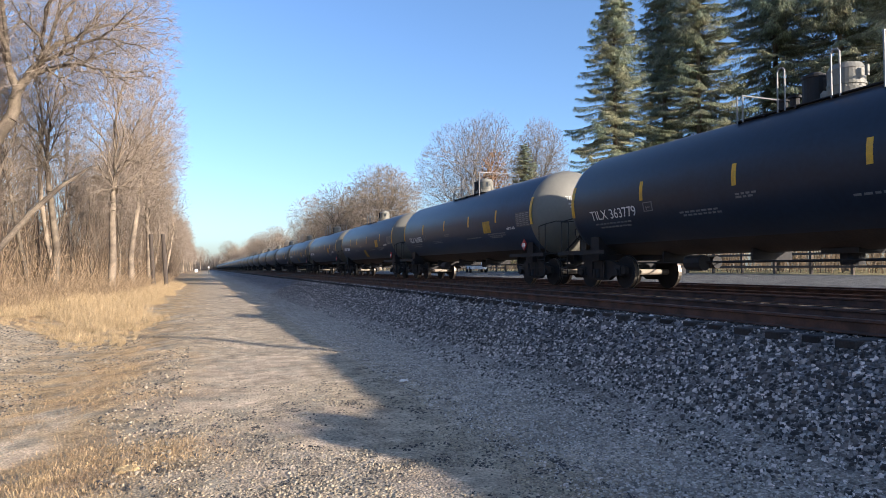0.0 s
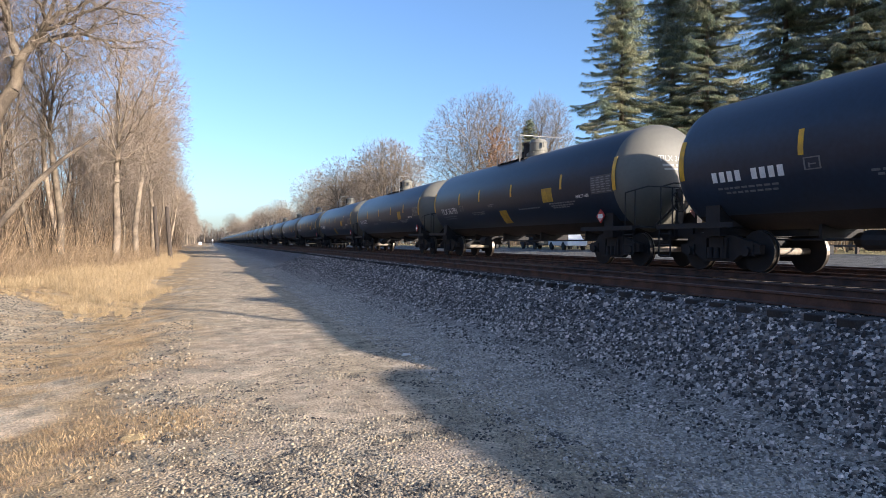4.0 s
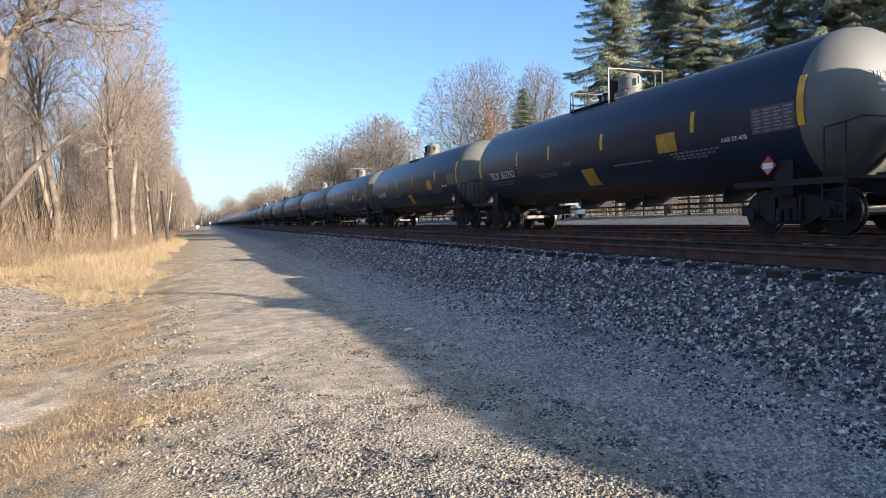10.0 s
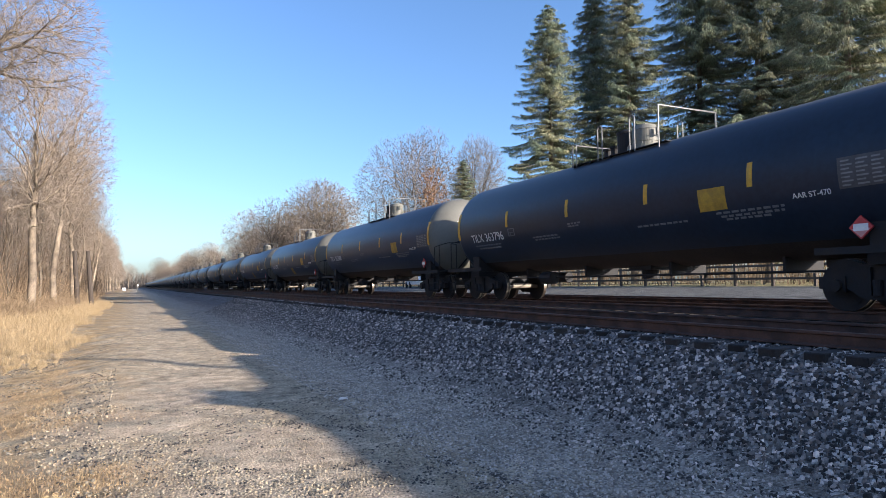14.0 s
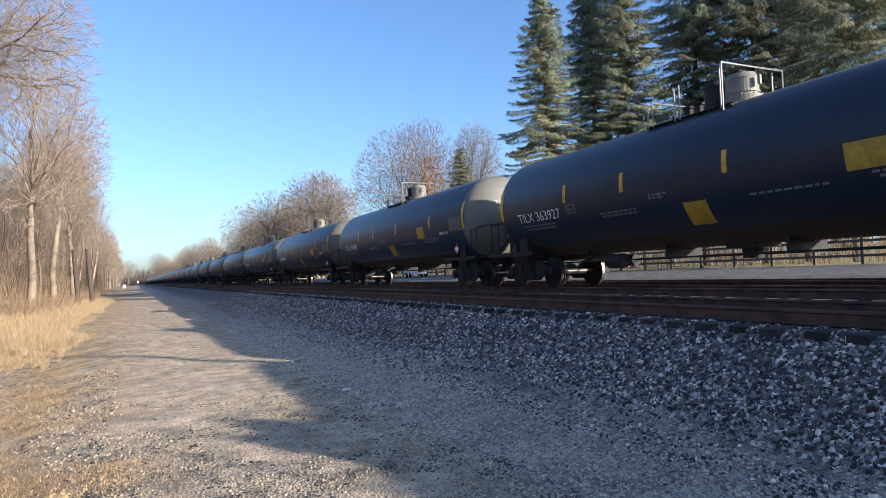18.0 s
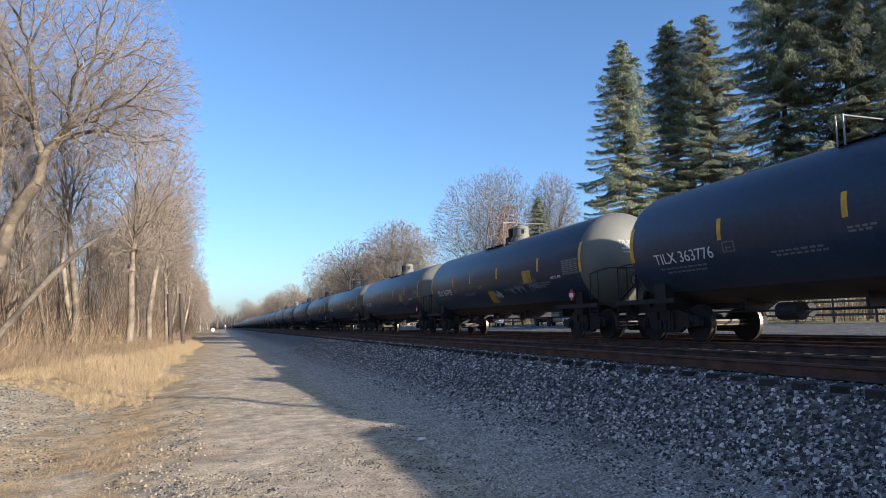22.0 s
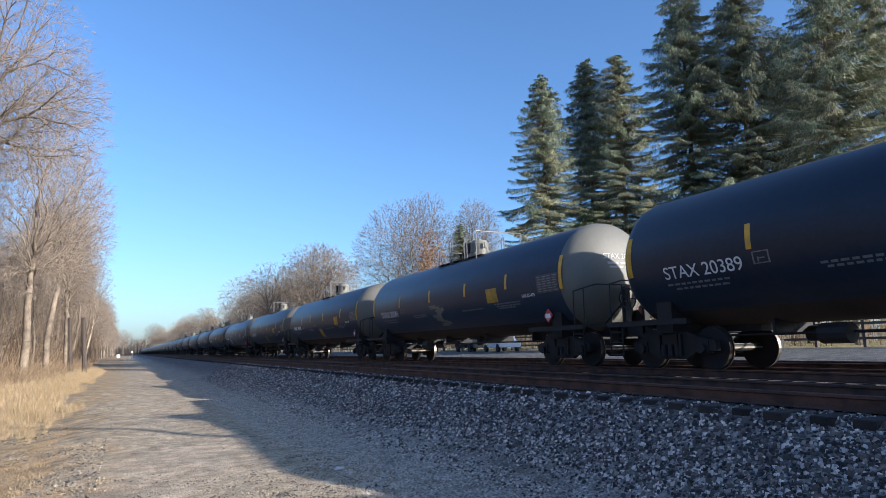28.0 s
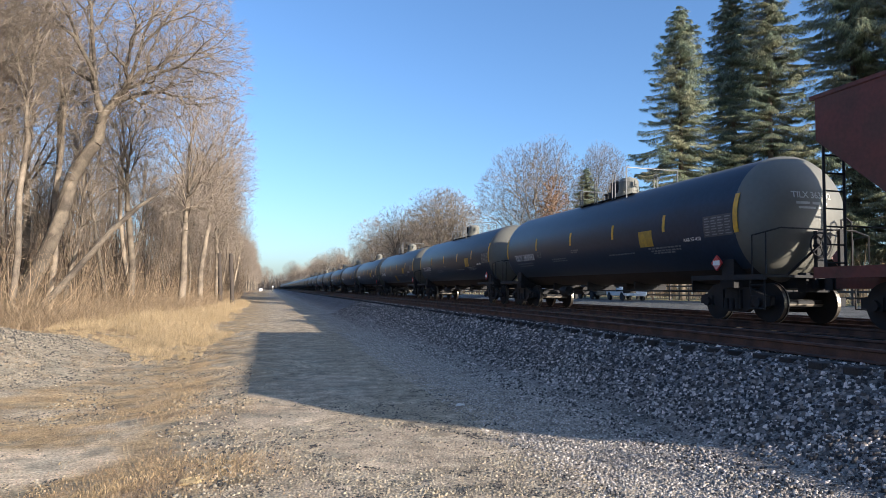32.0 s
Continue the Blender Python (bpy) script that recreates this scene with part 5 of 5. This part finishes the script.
def parked_car(x, y, turn, mat, label):
    c = tagged(new("parked_car"), label, "car", group="cars parked beyond the tracks")
    bm = bmesh.new()
    prof = [(-2.2, 0.35), (-2.25, 0.75), (-1.3, 0.9), (-0.7, 1.42), (1.0, 1.45), (1.7, 0.95), (2.2, 0.85), (2.2, 0.35)]
    a = [bm.verts.new((px, -0.85, pz)) for px, pz in prof]
    b = [bm.verts.new((px, 0.85, pz)) for px, pz in prof]
    bm.faces.new(a)
    bm.faces.new(b[::-1])
    for i in range(8):
        bm.faces.new((a[i], b[i], b[(i + 1) % 8], a[(i + 1) % 8]))
    bmesh.ops.recalc_face_normals(bm, faces=bm.faces)
    bmesh.ops.bevel(bm, geom=bm.edges[:], offset=0.07, segments=2, affect='EDGES')
    part("body", bm, mat, c)
    bm = bmesh.new()
    for s in (-1, 1):
        box(bm, -0.75, 1.05, s * 0.845, s * 0.865, 0.98, 1.36)
    part("window", bm, M_GLASS, c)
    for px in (-1.4, 1.4):
        for s in (-0.8, 0.8):
            bm = bmesh.new()
            disc(bm, (px, s, 0.32), (0, 1, 0), 0.32, 0.2, 16)
            part("wheel", bm, M_TYRE, c)
    c.matrix_basis = pose(x, y, ground_z(x, y), 0, 0, turn)
    return c


parked_car(27.5, 46.0, 80, M_CLEAR, "white car parked on the pale lot")
parked_car(28.0, 52.0, 84, M_GLASS, "dark car parked on the pale lot")
parked_car(27.0, 63.0, 75, M_CLEAR, "white car parked far along the lot")

# small white cabinet and post where the lane meets the line far ahead
cab = tagged(new("signal_cabinet"), "small white trackside cabinet far along the lane", "cabinet")
bm = bmesh.new()
box(bm, -0.9, 0.9, -0.6, 0.6, 0, 1.7)
box(bm, -0.98, 0.98, -0.68, 0.68, 1.7, 1.82)
bmesh.ops.bevel(bm, geom=bm.edges[:], offset=0.04, segments=1, affect='EDGES')
part("cabinet_body", bm, M_CLEAR, cab)
bm = bmesh.new()
box(bm, -0.75, 0.75, -0.64, -0.6, 0.15, 1.55)
part("cabinet_door", bm, M_CLEAR, cab)
cab.matrix_basis = Matrix.LocRotScale((-4.2, 340.0, 0), None, (0.8, 0.8, 0.8))
post = tagged(new("marker_post"), "pale marker post beside the track", "post")
bm = bmesh.new()
disc(bm, (0, 0, 1.3), (0, 0, 1), 0.12, 2.6, 8)
part("post_shaft", bm, M_GALV, post)
bm = bmesh.new()
box(bm, -0.25, 0.25, -0.18, -0.12, 2.0, 2.6)
part("post_sign", bm, M_CLEAR, post)
post.location = (1.2, 262.0, 0)

# dead trunk at the wood's edge
dead = tagged(new("dead_trunk"), "dark broken trunk standing at the wood's edge", "tree trunk")
bm = bmesh.new()
tube(bm, [(-0.07 * i, 0, 1.0 * i - 0.2) for i in range(6)], [0.20 - 0.008 * i for i in range(6)], 9)
part("stem", bm, M_POLE, dead)
dead.location = (-3.2, 62.0, ground_z(-3.2, 62))
copy_thing(dead, pose(-4.3, 63.0, ground_z(-4.3, 63), 0, 0, 30))
fallen = tagged(new("leaning_trunk"), "pale dead trunk leaning across the wood's edge", "tree trunk")
bm = bmesh.new()
tube(bm, [(0, 0, -0.2), (1.6, 0, 1.9), (3.1, 0.2, 4.0), (4.2, 0.3, 5.2), (5.4, 0.4, 6.2)], [0.16, 0.145, 0.12, 0.09, 0.04], 9)
part("stem", bm, M_BARK, fallen)
fallen.location = (-10.2, 32.0, ground_z(-10.2, 32))

# pole beyond the tracks whose long shadow lies over the lane
pole = tagged(new("utility_pole"), "tall dark wooden utility pole beyond the tracks", "utility pole")
bm = bmesh.new()
disc(bm, (0, 0, 6.0), (0, 0, 1), 0.17, 12.4, 12, 0.11)
part("pole_shaft", bm, M_POLE, pole)
pole.location = (20.4, -12.0, ground_z(20.4, -12.0) - 0.1)

clump = tagged(new("straw_clump"), "flat pale yellow clump of matted straw on the verge", "straw clump")
bm = bmesh.new()
bmesh.ops.create_icosphere(bm, subdivisions=3, radius=1.0)
for v in bm.verts:
    w = 1 + 0.35 * noise.noise((v.co.x * 2.2, v.co.y * 2.2, 3.0))
    v.co = Vector((v.co.x * 0.13 * w, v.co.y * 0.10 * w, max(-0.02, v.co.z * 0.026 * (1 + noise.noise(v.co * 5)))))
part("mat", bm, M_CLUMP, clump)
clump.location = (-0.60, 6.2, ground_z(-0.60, 6.2))

litter = tagged(new("litter"), "small pale piece of litter lying on the gravel", "litter")
bm = bmesh.new()
vs = [bm.verts.new((0.065 * math.cos(i * 1.05) * (1 + 0.2 * (i % 2)), 0.04 * math.sin(i * 1.05), 0.004 + 0.012 * (i % 3))) for i in range(6)]
bm.faces.new(vs)
top = bmesh.ops.extrude_face_region(bm, geom=bm.faces[:])
bmesh.ops.translate(bm, verts=[v for v in top["geom"] if isinstance(v, bmesh.types.BMVert)], vec=(0, 0, 0.02))
part("paper", bm, M_PAPER, litter)
litter.location = (2.79, 9.25, ground_z(2.79, 9.25))


# ---- small pieces: ties and stones ----
def tie_mesh():
    bm = bmesh.new()
    box(bm, -1.3, 1.3, -0.115, 0.115, -0.19, 0.0)
    bmesh.ops.bevel(bm, geom=[e for e in bm.edges], offset=0.012, segments=1, affect='EDGES')
    me = bpy.data.meshes.new("tie")
    bm.to_mesh(me)
    bm.free()
    me.materials.append(M_TIE)
    return me


TIE = tie_mesh()
rnd = random.Random(8)
for tr, count in zip(tracks, (220, 150, 60)):
    for i in range(count):
        o = mesh_ob("tie", TIE, None, tr)
        o.location = (rnd.uniform(-0.05, 0.05), 1.0 + i * 0.497 + rnd.uniform(-0.03, 0.03), -0.012)
        o.rotation_euler = (0, 0, rnd.uniform(-0.02, 0.02))
    V, F = [], []
    for i in range(count, 1100):
        y = 1.0 + i * 0.497
        k = len(V)
        V.extend(((sx, y + sy, sz) for sz in (-0.15, -0.012) for sx, sy in ((-1.3, -0.115), (1.3, -0.115), (1.3, 0.115), (-1.3, 0.115))))
        F.extend(tuple(k + j for j in f) for f in ((4, 5, 6, 7), (0, 1, 5, 4), (0, 4, 7, 3), (1, 2, 6, 5)))
    far = mesh_ob("far_ties", raw_mesh("far_ties", V, F), M_TIE, tr)
    far["kind"] = "stuff"


def stone_shapes(seed, count, tall, sides=6):
    """Broken stones: an uneven ring below, a smaller tilted face on top."""
    r = random.Random(seed)
    shapes = []
    for i in range(count):
        flat = r.uniform(0.6, 1.0)
        rad = [r.uniform(0.72, 1.2) for k in range(sides)]
        off = [k * math.tau / sides + r.uniform(-0.3, 0.3) for k in range(sides)]
        tx, ty = r.uniform(-0.35, 0.35) * tall, r.uniform(-0.35, 0.35) * tall
        low = [(math.cos(a) * q, math.sin(a) * q * flat, -0.45) for a, q in zip(off, rad)]
        high = []
        for x, y, z in low:
            s = r.uniform(0.5, 0.9)
            high.append((x * s, y * s, 0.5 * tall + tx * x * s + ty * y * s + r.uniform(-0.07, 0.07)))
        shapes.append(low + high)
    return np.array(shapes)


FLAT_STONES, CHIPS, SHARP_STONES = stone_shapes(3, 16, 0.40, 4), stone_shapes(9, 20, 0.95, 4), stone_shapes(4, 16, 1.2)


def stone_faces(sides):
    top = [(6, 7, 8, 9), (6, 9, 10, 11)] if sides == 6 else [(4, 5, 6, 7)]
    return [(k, (k + 1) % sides, sides + (k + 1) % sides, sides + k) for k in range(sides)] + top


def stones_mesh(name, places, seed, shapes):
    """Many stones joined: (x, y, radius) each, bedded in the ground."""
    r = np.random.RandomState(seed)
    pl = np.array(places)
    n, k = len(pl), shapes.shape[1]
    v = shapes[r.randint(len(shapes), size=n)]
    a = r.rand(n, 1) * math.tau
    t = (r.rand(n, 2, 1) - 0.5) * 0.5
    w = np.empty_like(v)
    w[:, :, 0] = v[:, :, 0] * np.cos(a) - v[:, :, 1] * np.sin(a)
    w[:, :, 1] = v[:, :, 0] * np.sin(a) + v[:, :, 1] * np.cos(a)
    w[:, :, 2] = v[:, :, 2] + w[:, :, 0] * t[:, 0] + w[:, :, 1] * t[:, 1]
    w *= pl[:, 2][:, None, None]
    z = np.array([ground_z(x, y) for x, y, s in places])
    w[:, :, 0] += pl[:, 0][:, None]
    w[:, :, 1] += pl[:, 1][:, None]
    w[:, :, 2] += z[:, None]
    quads = np.array(stone_faces(k // 2))
    f = quads[None] + (np.arange(n) * k)[:, None, None]
    count = n * len(quads)
    me = bpy.data.meshes.new(name)
    me.vertices.add(n * k)
    me.vertices.foreach_set("co", w.ravel())
    me.loops.add(count * 4)
    me.loops.foreach_set("vertex_index", f.ravel().astype(np.int32))
    me.polygons.add(count)
    me.polygons.foreach_set("loop_start", np.arange(0, count * 4, 4, dtype=np.int32))
    me.update(calc_edges=True)
    return me


rnd = random.Random(17)
places, lower = [], []
while len(places) < 24000:        # the coarse stone of the track shoulder
    y = 2.5 + 44 * rnd.random() ** 2.1
    x = 4.45 + 2.65 * rnd.random()
    if x < 5.2 and rnd.random() > (x - 4.4) / 0.8:
        continue
    if x > 6.4 and ((y - 1.0) / 0.497 + 0.25) % 1.0 < 0.5:
        continue        # the ties lie here
    places.append((x, y, rnd.uniform(0.014, 0.031) * (1.35 if rnd.random() < 0.08 else 1) * (1 + 0.012 * y)))
while len(lower) < 27000:         # finer stone at its foot
    y = 2.2 + 42 * rnd.random() ** 2.3
    x = 2.9 + 2.7 * rnd.random() ** 0.8
    if x > 5.2 and rnd.random() < (x - 5.2) / 0.5:
        continue
    (places if x > 4.0 and rnd.random() < 0.5 else lower).append((x, y, (0.009 + 0.017 * rnd.random() ** 1.5) * (1 + 0.014 * y)))
tagged(mesh_ob("ballast", stones_mesh("ballast", places, 1, SHARP_STONES), M_STONE), "grey crushed stone ballast on the track shoulder", "ballast", kind="stuff")
tagged(mesh_ob("shoulder_gravel", stones_mesh("shoulder_gravel", lower, 5, CHIPS), M_STONE_GREY), "pale grey gravel on the foot of the ballast slope", "gravel", kind="stuff")
piles = {"warm": [], "tan": [], "dark": [], "cool": []}
while sum(len(c) for c in piles.values()) < 62000:
    y = 2.1 + 24 * rnd.random() ** 1.9
    x = rnd.uniform(-3.8, 4.9) if rnd.random() < 0.75 else rnd.uniform(1.6, 4.6)
    thick = noise.noise((x * 0.8, y * 0.5, 9.0)) + 0.6 * noise.noise((x * 2.3, y * 1.6, 2.0))
    if thick + rnd.uniform(-0.45, 0.45) < (0.1 if x < -0.9 else -0.4 + 0.05 * min(y, 9.5) if x < 2.2 else -0.8):
        continue
    if -0.9 > x and noise.noise((x * 0.75, y * 0.55, 3.3)) > 0.14:
        continue
    if rnd.random() < 0.75 and any(((x - cx) / rx) ** 2 + ((y - cy) / ry) ** 2 < 1 for cx, cy, rx, ry in SANDY):
        continue
    dirt = noise.noise((x * 3.1, y * 2.4, 12.0))
    s = (0.006 + 0.014 * rnd.random() ** 1.6) * (1.4 if rnd.random() < 0.04 else 1) * (1 + 0.02 * y)
    # cool: paler copy of the lane stones for the shaded rail side
    kind = "dark" if rnd.random() < (0.30 if dirt > 0.22 else 0.04) else "cool" if x > 2.6 and rnd.random() < 0.75 else "warm" if rnd.random() < 0.45 else "tan"
    piles[kind].append((x, y, s))
near = {"warm": [], "tan": [], "dark": []}
while sum(len(c) for c in near.values()) < 21000:      # the loose stones underfoot
    y = 2.1 + 9.0 * rnd.random() ** 1.7
    x = rnd.uniform(-1.3, 3.0)
    if noise.noise((x * 0.9, y * 0.6, 9.0)) + 0.5 * noise.noise((x * 2.5, y * 1.9, 4.0)) + rnd.uniform(-0.7, 0.7) < -0.3 + 0.1 * max(0.0, y - 3.5) + max(0.0, 0.2 - x):
        continue
    if rnd.random() < 0.8 and any(((x - cx) / rx) ** 2 + ((y - cy) / ry) ** 2 < 1 for cx, cy, rx, ry in SANDY):
        continue
    dirt = noise.noise((x * 4.2, y * 3.4, 21.0))
    near["dark" if rnd.random() < (0.85 if dirt > 0.16 else 0.05) else "warm" if rnd.random() < 0.5 else "tan"].append((x, y, 0.007 + 0.016 * rnd.random() ** 1.7))
for i in range(21000):      # strewn through the verge
    x, y = -0.3 - 6.5 * rnd.random(), 5.0 + 14 * rnd.random()
    if noise.noise((x * 0.75, y * 0.55, 3.3)) > 0.12 + rnd.uniform(-0.08, 0.08) or math.hypot((x + 3.0) / 1.3, (y - 7.7) / 0.8) < 1:
        continue
    near["dark" if rnd.random() < 0.36 else "warm" if rnd.random() < 0.6 else "tan"].append((x, y, 0.008 + 0.024 * rnd.random() ** 2))
for i in range(16000):      # the heap of stone at the wood's edge
    a, d = rnd.uniform(0, math.tau), rnd.random() ** 0.6
    near["dark" if rnd.random() < 0.38 else "warm"].append((-9.5 + 6.4 * d * math.cos(a), 17.0 + 6.9 * d * math.sin(a), rnd.uniform(0.015, 0.04)))
for name, pile, mat, shapes, label in (
        ("dark_stones", near["dark"], M_STONE_DARK, CHIPS, "sharp dark stones lying loose on lane and verge"),
        ("grey_stones", near["warm"], M_STONE_WARM, CHIPS, "sharp grey stones lying loose on the lane"),
        ("cream_stones", near["tan"], M_STONE_TAN, CHIPS, "sharp cream stones lying loose on the lane"),
        ("rail_side_gravel", piles["cool"], M_STONE_GREY, CHIPS, "grey gravel packed on the rail side of the lane, paled for the shade"),
        ("lane_gravel", piles["warm"], M_STONE_WARM, FLAT_STONES, "loose pale gravel strewn over the lane"),
        ("lane_pebbles", piles["tan"], M_STONE_TAN, FLAT_STONES, "loose tan pebbles strewn over the lane"),
        ("dark_gravel", piles["dark"], M_STONE_DARK, FLAT_STONES, "dark stones scattered through the lane's gravel")):
    tagged(mesh_ob(name, stones_mesh(name, pile, 3 + len(name), shapes), mat), label, "gravel", kind="stuff")
# larger single stones on the ballast slope that can be told apart
singles = []
for k in range(8):
    me = raw_mesh("stone", SHARP_STONES[k].tolist(), stone_faces(6))
    me.materials.append(M_STONE)
    singles.append(me)
heap = tagged(new("ballast_edge"), "larger loose ballast stones beside the near track", "ballast stones", kind="structure")
for i in range(280):
    y = 3.5 + 14 * rnd.random() ** 1.4
    x = rnd.uniform(5.0, 6.35)
    s = rnd.uniform(0.03, 0.046)
    o = mesh_ob("stone", singles[i % 8], None, heap)
    o.location = (x, y, ground_z(x, y) + s * 0.25)
    o.rotation_euler = (rnd.uniform(-0.4, 0.4), rnd.uniform(-0.4, 0.4), rnd.uniform(0, 6.28))
    o.scale = (s, s, s)


# ---- what moves ----
def motions():
    marks = [4.0 * i for i in range(9)]
    for car, k in train:
        walk(car, [(t, pose(TRACK_TRAIN, travelled(t) - STRIPE_END - PITCH * k, RAIL)) for t in marks])
    walk(hopper, [(t, pose(TRACK_TRAIN, travelled(t) - 558.75, RAIL)) for t in marks])
    # wheels: one turning action for each end of a bogie, shared by all wheelsets
    turning = {}
    for car in [c for c, k in train] + [hopper]:
        for w in car.children_recursive:
            if not w.name.startswith("wheelset"):
                continue
            end = w.location.y > 0
            if end not in turning:
                y, z = w.location.y, w.location.z
                walk(w, [(i / FPS, pose(0, y, z, -math.degrees((travelled(i / FPS) - 17.083) / 0.457) % 360)) for i in range(0, 32 * FPS + 1)])
                turning[end] = w.animation_data
            else:
                w.rotation_mode = "QUATERNION"
                w.animation_data_create()
                w.animation_data.action = turning[end].action
                w.animation_data.action_slot = turning[end].action_slot


motions()
